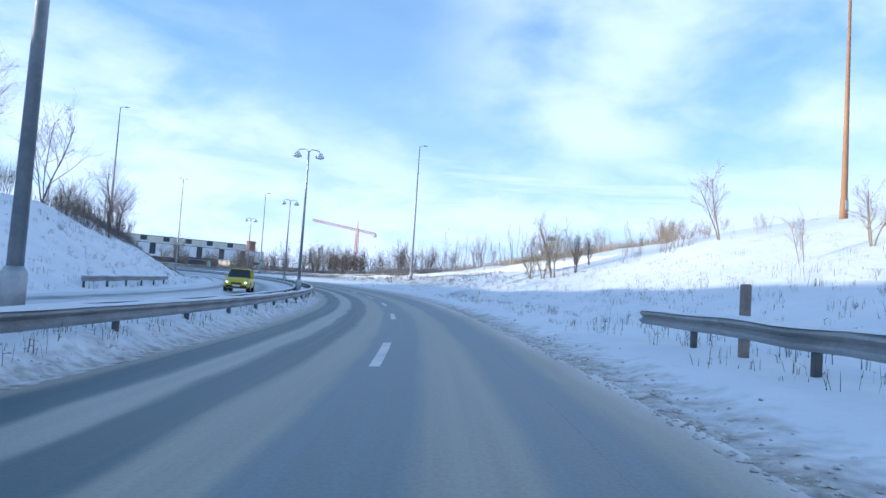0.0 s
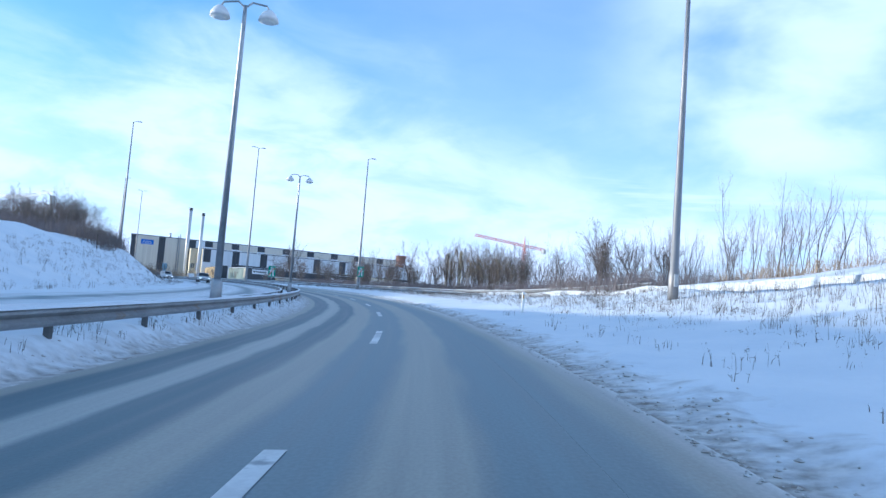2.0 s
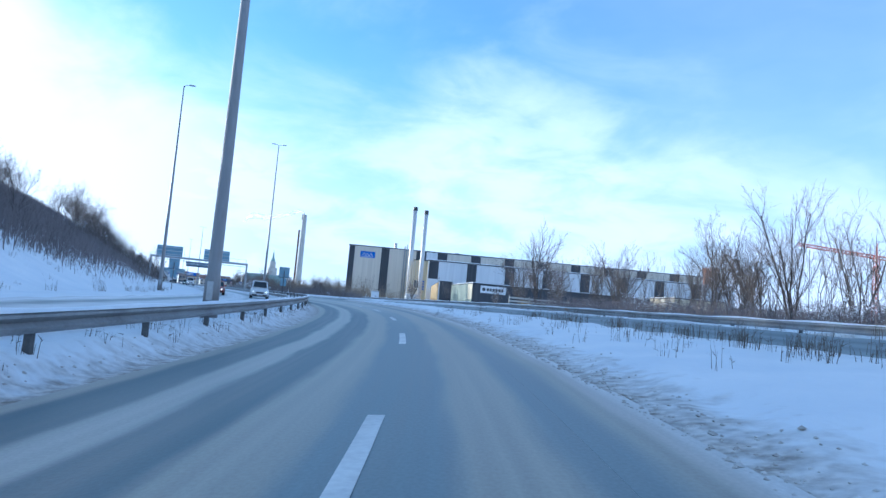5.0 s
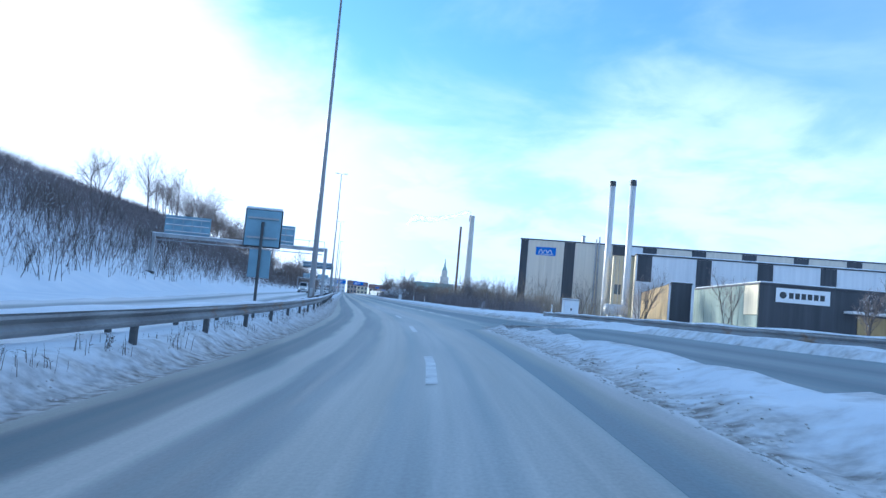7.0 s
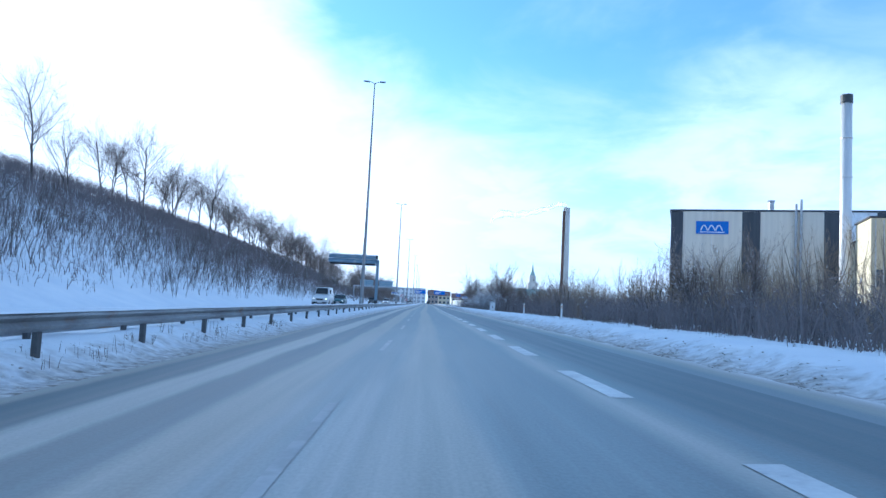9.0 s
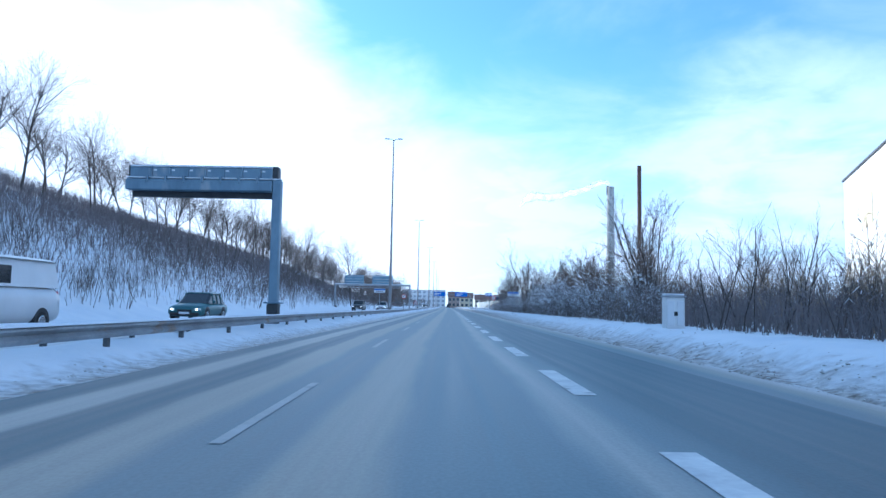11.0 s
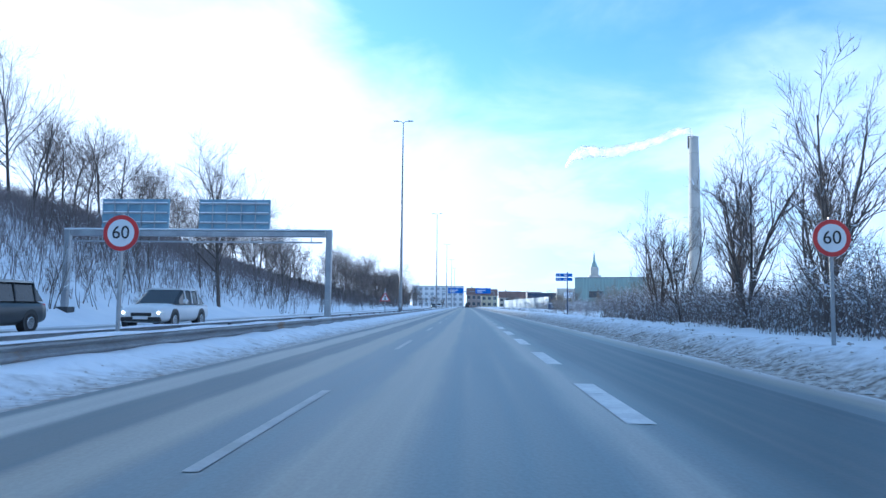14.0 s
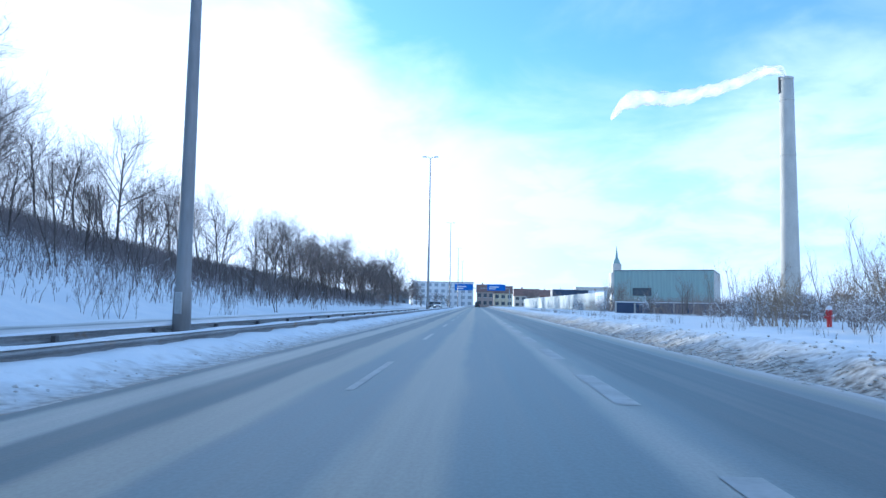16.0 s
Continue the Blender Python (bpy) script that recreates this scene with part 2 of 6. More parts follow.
def snow_material(name, dirt):
    """Snow; with dirt, ploughed slush and grit by the UV's metre from the road's edge."""
    m = bpy.data.materials.new(name)
    m.use_nodes = True
    nt = m.node_tree
    b = nt.nodes["Principled BSDF"]
    b.inputs["Roughness"].default_value = 0.75
    tc = nt.nodes.new("ShaderNodeTexCoord")
    n1, n2, n3 = (nt.nodes.new("ShaderNodeTexNoise") for _ in range(3))
    for n, sc, de in ((n1, 0.5, 5), (n2, 2.8, 8), (n3, 6.0, 6)):
        n.inputs["Scale"].default_value, n.inputs["Detail"].default_value = sc, de
        nt.links.new(tc.outputs["Object"], n.inputs["Vector"])
    ra = nt.nodes.new("ShaderNodeValToRGB")
    ra.color_ramp.elements[0].position, ra.color_ramp.elements[1].position = 0.3, 0.7
    ra.color_ramp.elements[0].color, ra.color_ramp.elements[1].color = (0.73, 0.76, 0.8, 1), (0.83, 0.84, 0.855, 1)
    nt.links.new(n1.outputs[0], ra.inputs[0])
    colour = ra.outputs[0]
    if dirt:
        uv = nt.nodes.new("ShaderNodeUVMap")
        se = nt.nodes.new("ShaderNodeSeparateXYZ")
        nt.links.new(uv.outputs[0], se.inputs[0])
        k = nt.nodes.new("ShaderNodeMath")
        k.operation = "MULTIPLY_ADD"
        nt.links.new(n2.outputs[0], k.inputs[0])
        k.inputs[1].default_value = 1.9
        nt.links.new(se.outputs[0], k.inputs[2])
        r2 = nt.nodes.new("ShaderNodeValToRGB")
        r2.color_ramp.elements[0].position, r2.color_ramp.elements[1].position = 0.25, 0.65
        r2.color_ramp.elements[0].color, r2.color_ramp.elements[1].color = (1, 1, 1, 1), (0, 0, 0, 1)
        k2 = nt.nodes.new("ShaderNodeMath")
        k2.operation = "DIVIDE"
        nt.links.new(k.outputs[0], k2.inputs[0])
        k2.inputs[1].default_value = 3.0
        nt.links.new(k2.outputs[0], r2.inputs[0])
        mx = nt.nodes.new("ShaderNodeMixRGB")
        nt.links.new(r2.outputs[0], mx.inputs[0])
        nt.links.new(colour, mx.inputs[1])
        r3 = nt.nodes.new("ShaderNodeValToRGB")
        r3.color_ramp.elements[0].position, r3.color_ramp.elements[1].position = 0.35, 0.65
        r3.color_ramp.elements[0].color, r3.color_ramp.elements[1].color = (0.15, 0.125, 0.1, 1), (0.56, 0.53, 0.49, 1)
        nt.links.new(n3.outputs[0], r3.inputs[0])
        nt.links.new(r3.outputs[0], mx.inputs[2])
        colour = mx.outputs[0]
    nt.links.new(colour, b.inputs["Base Color"])
    bp = nt.nodes.new("ShaderNodeBump")
    bp.inputs["Strength"].default_value, bp.inputs["Distance"].default_value = 0.75, 0.12
    nt.links.new(n2.outputs[0], bp.inputs["Height"])
    nt.links.new(bp.outputs[0], b.inputs["Normal"])
    return m


SNOW = snow_material("snow", True)
SNOW_CAP = snow_material("snow_cap", False)
PALE, GREY, BROWN, DARK = (0.345, 0.34, 0.31), (0.15, 0.19, 0.205), (0.29, 0.28, 0.24), (0.07, 0.105, 0.123)
ROAD = road_material("salted_asphalt", [
    (-8.0, BROWN), (-4.0, PALE), (-3.6, BROWN), (-3.4, DARK), (-2.75, DARK), (-2.5, PALE), (-2.1, PALE), (-1.9, DARK), (-1.3, DARK), (-1.05, BROWN), (-0.55, BROWN), (-0.3, GREY), (0.55, GREY),
    (0.85, BROWN), (1.35, BROWN), (1.65, GREY), (2.9, GREY), (3.3, PALE), (3.8, GREY), (4.3, DARK), (6.2, DARK), (6.8, GREY), (7.2, GREY), (7.55, BROWN), (7.75, (0.4, 0.38, 0.35)), (8.0, (0.6, 0.59, 0.58))], 8.0, (195.0, 345.0))
OPP = road_material("trodden_snow_road", [
    (-8.0, (0.7, 0.71, 0.73)), (-3.2, (0.6, 0.61, 0.63)), (-2.2, GREY), (-1.2, (0.55, 0.56, 0.58)), (0.0, (0.62, 0.63, 0.65)), (1.4, GREY), (2.4, (0.5, 0.5, 0.52)), (3.4, (0.68, 0.69, 0.7)), (8.0, (0.72, 0.73, 0.75))], 8.0)
RAMP = road_material("wet_ramp_asphalt", [(-4.0, BROWN), (-1.7, GREY), (-0.8, DARK), (0.0, GREY), (0.8, DARK), (1.7, GREY), (4.0, BROWN)], 4.0)
FADED = material("worn_road_paint", (0.46, 0.46, 0.45), (0.34, 0.34, 0.335), 1.5, 0.6, 0.1, fine=14, spots=((0.34, 0.34, 0.33), 1.6, 0.56))
PAINT = material("road_paint", (0.74, 0.74, 0.72), (0.5, 0.5, 0.5), 1.5, 0.6, 0.2, fine=14, spots=((0.3, 0.31, 0.32), 2.2, 0.62))
ZINC = material("galvanised_steel", (0.42, 0.44, 0.46), (0.28, 0.29, 0.31), 1.2, 0.45, 0.1, 0.7, 12, spots=((0.3, 0.22, 0.15), 1.4, 0.68))
RAIL = material("weathered_guard_rail", (0.36, 0.37, 0.38), (0.22, 0.225, 0.23), 0.8, 0.6, 0.15, 0.35, 9, spots=((0.26, 0.19, 0.13), 0.9, 0.62))
POSTM = material("rail_post_steel", (0.12, 0.125, 0.13), (0.07, 0.07, 0.075), 3, 0.7, 0.1, 0.3)
MAST = material("lamp_mast_steel", (0.3, 0.3, 0.31), (0.2, 0.19, 0.185), 0.7, 0.5, 0.1, 0.5, 9, stretch=(1, 1, 0.2))
RUST = material("rusty_mast", (0.42, 0.23, 0.12), (0.27, 0.15, 0.09), 0.8, 0.7, 0.15, 0.2, 10, stretch=(1, 1, 0.3))
GANTRYM = material("blue_grey_steel", (0.22, 0.3, 0.37), (0.15, 0.21, 0.27), 0.9, 0.5, 0.12, 0.45, 8, spots=((0.3, 0.33, 0.36), 1.1, 0.6), stretch=(1, 1, 0.4))
BLUEGREY = material("sign_back_metal", (0.27, 0.41, 0.5), (0.19, 0.3, 0.38), 1.3, 0.55, 0.08, 0.3)
DARKMETAL = material("dark_metal", (0.035, 0.04, 0.045), (0.06, 0.065, 0.07), 3, 0.5, 0.05, 0.3)
WHITE = material("white_paint", (0.78, 0.78, 0.77), (0.66, 0.66, 0.66), 1.4, 0.5, 0.05)
RED = material("red_paint", (0.55, 0.03, 0.03), (0.42, 0.03, 0.03), 3, 0.45)
BLACK = material("black_paint", (0.015, 0.015, 0.017), (0.03, 0.03, 0.03), 3, 0.5)
GREENS = material("green_sign_face", (0.0, 0.28, 0.17), (0.0, 0.23, 0.14), 2, 0.4)
BLUES = material("blue_sign_face", (0.012, 0.14, 0.55), (0.01, 0.11, 0.46), 2, 0.4)
NAVYP = material("dark_blue_post", (0.02, 0.04, 0.1), (0.03, 0.05, 0.12), 2, 0.5)
PLAIN = material("white_sign_face", (0.75, 0.76, 0.77), (0.66, 0.68, 0.7), 2, 0.4)
BARK = material("dark_bark", (0.125, 0.105, 0.092), (0.075, 0.063, 0.056), 6, 0.9, 0.3, vary=0.5)
TWIG = material("brown_twigs", (0.235, 0.195, 0.175), (0.15, 0.125, 0.115), 6, 0.9, vary=0.5)
TWIG2 = material("ochre_twigs", (0.335, 0.262, 0.185), (0.225, 0.172, 0.12), 6, 0.9, vary=0.4)
STRAW = material("dry_grass", (0.15, 0.125, 0.1), (0.09, 0.075, 0.062), 2, 0.9)
GLASS = material("dark_car_glass", (0.02, 0.025, 0.03), (0.03, 0.035, 0.04), 2, 0.08)
RUBBER = material("tyre_rubber", (0.02, 0.02, 0.02), (0.03, 0.03, 0.03), 6, 0.85)
CHROME = material("chrome", (0.6, 0.6, 0.6), (0.5, 0.5, 0.5), 4, 0.2, 0, 1.0)
LAMPGLASS = material("headlamp_glass", (0.85, 0.85, 0.8), (0.75, 0.75, 0.7), 4, 0.15)
LIT = material("lit_headlamp", (1.0, 0.93, 0.75), (1.0, 0.93, 0.75), 4, 0.2, emit=4.0)


# ---- mesh helpers ----
class Shape:
    """Collects pieces of one mesh."""

    def __init__(self):
        self.v, self.f = [], []

    def add(self, verts, faces):
        n = len(self.v)
        self.v += [tuple(p) for p in verts]
        self.f += [tuple(i + n for i in f) for f in faces]
        return self

    def box(self, x0, x1, y0, y1, z0, z1, bevel=0.0):
        if bevel <= 0:
            p = [(x, y, z) for z in (z0, z1) for y in (y0, y1) for x in (x0, x1)]
            return self.add(p, [(0, 2, 3, 1), (4, 5, 7, 6), (0, 1, 5, 4), (2, 6, 7, 3), (0, 4, 6, 2), (1, 3, 7, 5)])
        b = bevel
        ring = lambda e, z: [(x0 + e, y0 + b, z), (x0 + b, y0 + e, z), (x1 - b, y0 + e, z), (x1 - e, y0 + b, z), (x1 - e, y1 - b, z), (x1 - b, y1 - e, z), (x0 + b, y1 - e, z), (x0 + e, y1 - b, z)]
        rings = [ring(b, z0), ring(0, z0 + b), ring(0, z1 - b), ring(b, z1)]
        p = [q for r in rings for q in r]
        f = [(8 * k + i, 8 * k + (i + 1) % 8, 8 * k + 8 + (i + 1) % 8, 8 * k + 8 + i) for k in range(3) for i in range(8)]
        return self.add(p, f + [tuple(range(7, -1, -1)), tuple(range(24, 32))])

    def tube(self, points, radii, sides=8, cap=True):
        pts = [Vector(p) for p in points]
        rings = []
        for i, p in enumerate(pts):
            d = (pts[min(i + 1, len(pts) - 1)] - pts[max(i - 1, 0)]).normalized()
            a = d.cross(Vector((0.31, 0.95, 0.05)) if abs(d.z) > 0.9 else Vector((0, 0, 1))).normalized()
            b = d.cross(a)
            r = radii[i] if isinstance(radii, (list, tuple)) else radii
            rings += [tuple(p + (a * math.cos(t) + b * math.sin(t)) * r) for t in (2 * math.pi * k / sides for k in range(sides))]
        n = len(pts)
        f = [(k * sides + i, k * sides + (i + 1) % sides, (k + 1) * sides + (i + 1) % sides, (k + 1) * sides + i) for k in range(n - 1) for i in range(sides)]
        if cap:
            f += [tuple(range(sides - 1, -1, -1)), tuple(range((n - 1) * sides, n * sides))]
        return self.add(rings, f)

    def prism(self, outline, y0, y1):
        """An outline of (x, z) drawn out along y."""
        n = len(outline)
        p = [(x, y0, z) for x, z in outline] + [(x, y1, z) for x, z in outline]
        f = [(i, (i + 1) % n, n + (i + 1) % n, n + i) for i in range(n)]
        return self.add(p, f + [tuple(range(n - 1, -1, -1)), tuple(range(n, 2 * n))])

    def mesh(self, name, mat, smooth=False):
        me = bpy.data.meshes.new(name)
        me.from_pydata(self.v, [], self.f)
        me.materials.append(mat)
        if smooth:
            me.polygons.foreach_set("use_smooth", [True] * len(me.polygons))
        me.update()
        return me


def part(name, shape, mat, parent=None, label="", smooth=False, at=None):
    ob = new(name, shape.mesh(name, mat, smooth) if isinstance(shape, Shape) else shape)
    if parent is not None:
        ob.parent = parent
    if at is not None:
        ob.matrix_basis = at
    if label:
        tagged(ob, label)
    return ob


def thing(name, label, category, group="", at=None):
    ob = tagged(new(name), label, category, group)
    ob.empty_display_size = 0.2
    if at is not None:
        ob.matrix_basis = at
    return ob


# ---- the road's line: station s along it, l to its right ----
HEAD = [-57.58, -54.26, -50.5, -46.13, -41.38, -37.07, -32.84, -28.63, -24.31, -20.51, -16.13, -11.58, -7.55, -4.52, -1.96, -1.12, -0.56, -0.14, 0.16, 0.42, 0.36, 0.2, 0.22, 0.17, 0.14, 0.35, 0.35]
RISE = [-2.75, -2.64, -2.45, -2.19, -1.89, -1.58, -1.26, -0.95, -0.65, -0.39, -0.17, -0.03, 0.0]
TILT = [3.3, 3.3, 3.45, 3.86, 4.07, 4.08, 4.24, 4.47, 4.65, 4.62, 4.6, 4.59, 4.63, 4.39, 3.56, 2.6, 1.81, 1.29, 0.74, 0.4, 0.25, 0.1, 0.0]
LINE_S, LINE_L = [-80, 10, 60, 100, 134, 148, 200, 250, 278, 315, 350, 390, 430, 535, 600], [-0.85, -0.85, -1.15, -0.95, -0.78, -0.7, -0.3, 0.1, -0.3, -1.3, -1.75, -2.0, -1.95, -1.75, -1.75]
st = np.arange(-400, 3000, 1.0)
hh = np.radians(np.interp(st, np.arange(len(HEAD)) * 20.0, HEAD))
hm = (hh[1:] + hh[:-1]) / 2
gx, gy = np.r_[0, np.cumsum(-np.sin(hm))], np.r_[0, np.cumsum(np.cos(hm))]
i0 = 400
gx, gy = gx - gx[i0] - 130.22, gy - gy[i0] - 256.73


def line(s):
    return np.interp(s, LINE_S, LINE_L)


def plan(s, l):
    """x, y of station s and lateral l."""
    h = np.interp(s, st, hh)
    return np.interp(s, st, gx) + np.cos(h) * l, np.interp(s, st, gy) + np.sin(h) * l


def rise(s):
    return np.interp(s, np.arange(len(RISE)) * 20.0, RISE)


def tilt(s):
    return np.tan(np.radians(np.interp(s, np.arange(len(TILT)) * 20.0, TILT)))


def left_off(s):
    """Where the snow begins on the left, measured from the lane line."""
    return np.interp(s, [0, 300, 340, 420, 700], [-4.0, -4.05, -3.8, -3.12, -3.1])


def ramp_mid(s):
    return np.interp(s, [60, 120, 150, 200, 225, 250, 265, 285, 300], [20, 15.5, 13.2, 9.2, 7.4, 6.5, 5.6, 4.4, 3.7])


def right_edge(s):
    return np.where(s < 266, np.interp(s, [0, 100, 220, 266], [2.05, 2.0, 2.2, 2.7]), np.interp(s, [266, 300, 330, 400, 535, 700], [7.0, 5.3, 5.2, 5.2, 5.1, 5.1]))


def step(x, a, b):
    t = np.clip((x - a) / (b - a), 0, 1)
    return t * t * (3 - 2 * t)


def wave(s, l, k):
    """Cheap smooth unevenness, -1 to 1."""
    return (np.sin(s * 0.9 * k + 1.3 * np.sin(l * 0.7 * k)) + np.sin(l * 1.7 * k + s * 0.43 * k + 2 * np.sin(s * 0.21 * k)) + np.sin((s * 0.37 - l * 1.1) * 2.3 * k)) / 3


def height(s, l):
    """The ground's height over the whole strip, without the roads' surfaces."""
    s, l = np.asarray(s, float), np.asarray(l, float)
    ln = line(s)
    base = rise(s) + tilt(s) * np.minimum(np.maximum(l, -6), np.interp(s, [100, 150, 180, 230, 290], [26, 15, 13, 10, 6.2]))
    # verge, median and the other carriageway
    el = ln + left_off(s)
    z = base + np.interp(s, [290, 340], [0.44, 0.30]) * step(-(l - el), 0.0, np.interp(s, [290, 340], [0.95, 1.6])) * step(l, ln - 40, ln - 4) - 0.12 * step(-(l - el), 2.1, 3.2)
    z = np.where(l < ln - 6.4, np.minimum(z, base + 0.2), z)
    # right verge: ploughed ridge
    er = right_edge(s)
    ridge = np.interp(s, [0, 200, 300, 360, 600], [0.12, 0.14, 0.34, 0.5, 0.45])
    z = z + ridge * step(l - er, 0.1, 1.7)
    # bank to the right of the bend
    k = np.interp(s, [-400, 30, 60, 80, 100, 120, 150], [1.05, 1.05, 0.92, 0.74, 0.55, 0.3, 0.0])
    z = z + k * 0.27 * np.clip(l - 7, 0, 34) + 0.9 * np.exp(-((s - 41) / 8.5) ** 2 - ((l - 19.5) / 4.5) ** 2)
    # hill to the left
    lc = np.interp(s, [-400, 52, 120, 170, 200, 240, 300], [-32, -27, -30, -25, -30, -38, -45])
    hc = np.interp(s, [-400, 0, 52, 90, 120, 150, 170, 200, 240, 300, 400, 480, 540, 572, 600, 640, 740, 800, 900, 1000], [9, 8, 6.2, 6.2, 5.0, 4.2, 4.2, 5.8, 8.6, 12.6, 13.4, 12.2, 11.2, 9.9, 7.9, 6.6, 5.2, 3.6, 1.2, 0.3])
    lf = np.interp(s, [0, 100, 200, 300], [-17.0, -18.5, -19.5, -19.5])
    up = np.clip((lf - l) / (lf - lc), 0, 1.6)
    z = z + hc * (np.minimum(up, 1) + 0.12 * np.clip(up - 1, 0, 0.6)) * (0.86 + 0.14 * step(up, 0, 0.5))
    z = z + step(np.abs(l - ln), 7, 20) * 0.22 * wave(s, l, 0.5) * np.clip(up + (l > 6), 0, 1) + 0.05 * step(np.abs(l - ln), 4.2, 6) * wave(s, l, 2.1)
    # rough edge of the ploughed snow
    z = z + 0.08 * wave(s, l, 2.3) * step(l - er, 0.1, 0.5) * (1 - step(l - er, 1.6, 3.0)) + 0.05 * wave(s, l, 2.2) * step(el - l, 0.1, 0.5) * (1 - step(el - l, 1.2, 2.0))
    out = step(l, 52, 70) * (l > 0)
    return z * (1 - out) + out * -0.6


def spot(s, l, lift=0.0):
    x, y = plan(s, l)
    return Vector((float(x), float(y), float(height(s, l)) + lift))


def facing(s):
    """Yaw of the road in degrees at station s."""
    return math.degrees(float(np.interp(s, st, hh)))


def place(s, l, lift=0.0, turn=0.0):
    """A pose on the ground whose y runs along the road."""
    p = spot(s, l, lift)
    return pose(p.x, p.y, p.z, 0, 0, facing(s) + turn)


def sheet(name, ss, cols, zfun, mat, uvfun, label, category):
    """A strip over stations ss and laterals cols(s)."""
    S, C = [], []
    for s in ss:
        c = cols(s)
        S.append(np.full(len(c), s))
        C.append(c)
    S, C = np.array(S), np.array(C)
    X, Y = plan(S, C)
    Z = zfun(S, C)
    nr, nc = S.shape
    me = bpy.data.meshes.new(name)
    idx = np.arange(nr * nc).reshape(nr, nc)
    q = np.stack([idx[:-1, :-1], idx[:-1, 1:], idx[1:, 1:], idx[1:, :-1]], -1).reshape(-1, 4)
    me.from_pydata(np.stack([X, Y, Z], -1).reshape(-1, 3).tolist(), [], q.tolist())
    U, V = uvfun(S, C)
    flat_uv = np.stack([U, V], -1).reshape(-1, 2)
    me.uv_layers.new(name="UVMap").data.foreach_set("uv", flat_uv[q.reshape(-1)].ravel())
    me.polygons.foreach_set("use_smooth", [True] * len(me.polygons))
    me.materials.append(mat)
    ob = tagged(new(name, me), label, category, kind="structure")
    return ob


# ---- ground ----
fine_s = np.concatenate([np.arange(-80, 0, 2.0), np.arange(0, 580, 0.8), np.arange(580, 700, 3.0), np.arange(700, 1400, 20.0), [1700, 2200, 2900]])
left_far, right_far = [-76, -64, -54, -47, -42, -37, -33, -29.5, -26.5, -24, -22, -20.5, -19.2, -17.5], [9.5, 10.5, 12, 14, 16.5, 19.5, 23, 27, 31, 36, 42, 50, 58, 66, 76]


def ground_cols(s):
    ln, er = float(line(s)), float(right_edge(s))
    le = ln + float(left_off(s))
    a = list(left_far) + [ln - 14.8, ln - 14.3, ln - 10, ln - 6.6, ln - 6.2, ln - 5.8, ln - 5.4, le - 1.1, le - 0.8, le - 0.55, le - 0.3, le - 0.05, le + 0.2, le + 0.5]
    b = [ln + 0.5, er - 0.4, er - 0.1, er + 0.1, er + 0.3, er + 0.5, er + 0.75, er + 1.0, er + 1.3, er + 1.7, er + 2.2, er + 2.8]
    c = [max(v, er + 2.8 + 0.5 * (i + 1)) for i, v in enumerate(right_far)]
    rm = float(ramp_mid(s))
    r = [rm - 2.5, rm - 1.95, rm + 1.95, rm + 2.5] if 60 < s < 262 else [er + 3.0, er + 3.4, er + 3.8, er + 4.2]
    return np.sort(np.array(a + b + c + r))


def ground_z(S, C):
    z = height(S, C)
    ln, er = line(S), right_edge(S)
    road_in = (C > ln + left_off(S) + 0.25) & (C < er - 0.05)
    z = np.where(road_in, rise(S) + tilt(S) * np.clip(C, -6, 26) - 0.10, z)
    opp_in = (C < ln - 6.45) & (C > ln - 14.5)
    z = np.where(opp_in, z - 0.15, z)
    rm = ramp_mid(S)
    ramp_in = (np.abs(C - rm) < 2.0) & (S > 60) & (S < 300) & (C > er + 0.3)
    return np.where(ramp_in, np.minimum(z, rise(S) + tilt(S) * np.clip(C, -6, 26) - 0.2), z)


ground = sheet("ground", fine_s, ground_cols, ground_z, SNOW, lambda S, C: (np.minimum(np.where(C > line(S), C - right_edge(S) - np.interp(S, [0, 200, 300, 420, 470], [0.15, 0.15, 0.2, 0.3, 0.75]), line(S) + left_off(S) - C + np.interp(S, [0, 200, 230, 310, 360], [0.2, 0.2, -0.1, -0.1, 0.15])), np.where((S > 90) & (S < 290), np.abs(C - ramp_mid(S)) - 1.7, 9.0)), S), "snow-covered ground with ploughed verges and banks", "ground")

# the open country beyond, joined to the strip's sides and reaching the horizon
for side, edge in (("left", -76.0), ("right", 76.0)):
    sh = Shape()
    ss = np.concatenate([np.arange(-400, 900, 25.0), [1000, 1200, 1600, 2200, 2900]])
    px, py = plan(ss, np.full(len(ss), edge))
    z1 = height(ss, np.full(len(ss), edge))
    fy = np.interp(ss, [-400, 900, 2900], [-3500, 2500, 4500])
    sgn = 1 if edge > 0 else -1
    rows_ = []
    for k in (0.0, 0.02, 0.08, 0.3, 1.0):
        zz = z1 + ((-0.6) - z1) * min(1, k * 50) if k < 1 else np.full(len(ss), -0.6)
        rows_.append(np.stack([px + (sgn * 4200 - px) * k, py + (fy - py) * k, zz], -1))
    n = len(ss)
    verts = np.concatenate(rows_)
    faces = [(r * n + i, r * n + i + 1, (r + 1) * n + i + 1, (r + 1) * n + i) for r in range(4) for i in range(n - 1)]
    if sgn > 0:
        faces = [f[::-1] for f in faces]
    sh.add(verts, faces)
    tagged(part("ground_" + side, sh, SNOW_CAP), "flat snowy fields reaching the horizon", "ground", kind="structure")

# ---- carriageways ----
road_s = np.concatenate([np.arange(-80, 640, 2.0), np.arange(640, 1400, 20.0)])


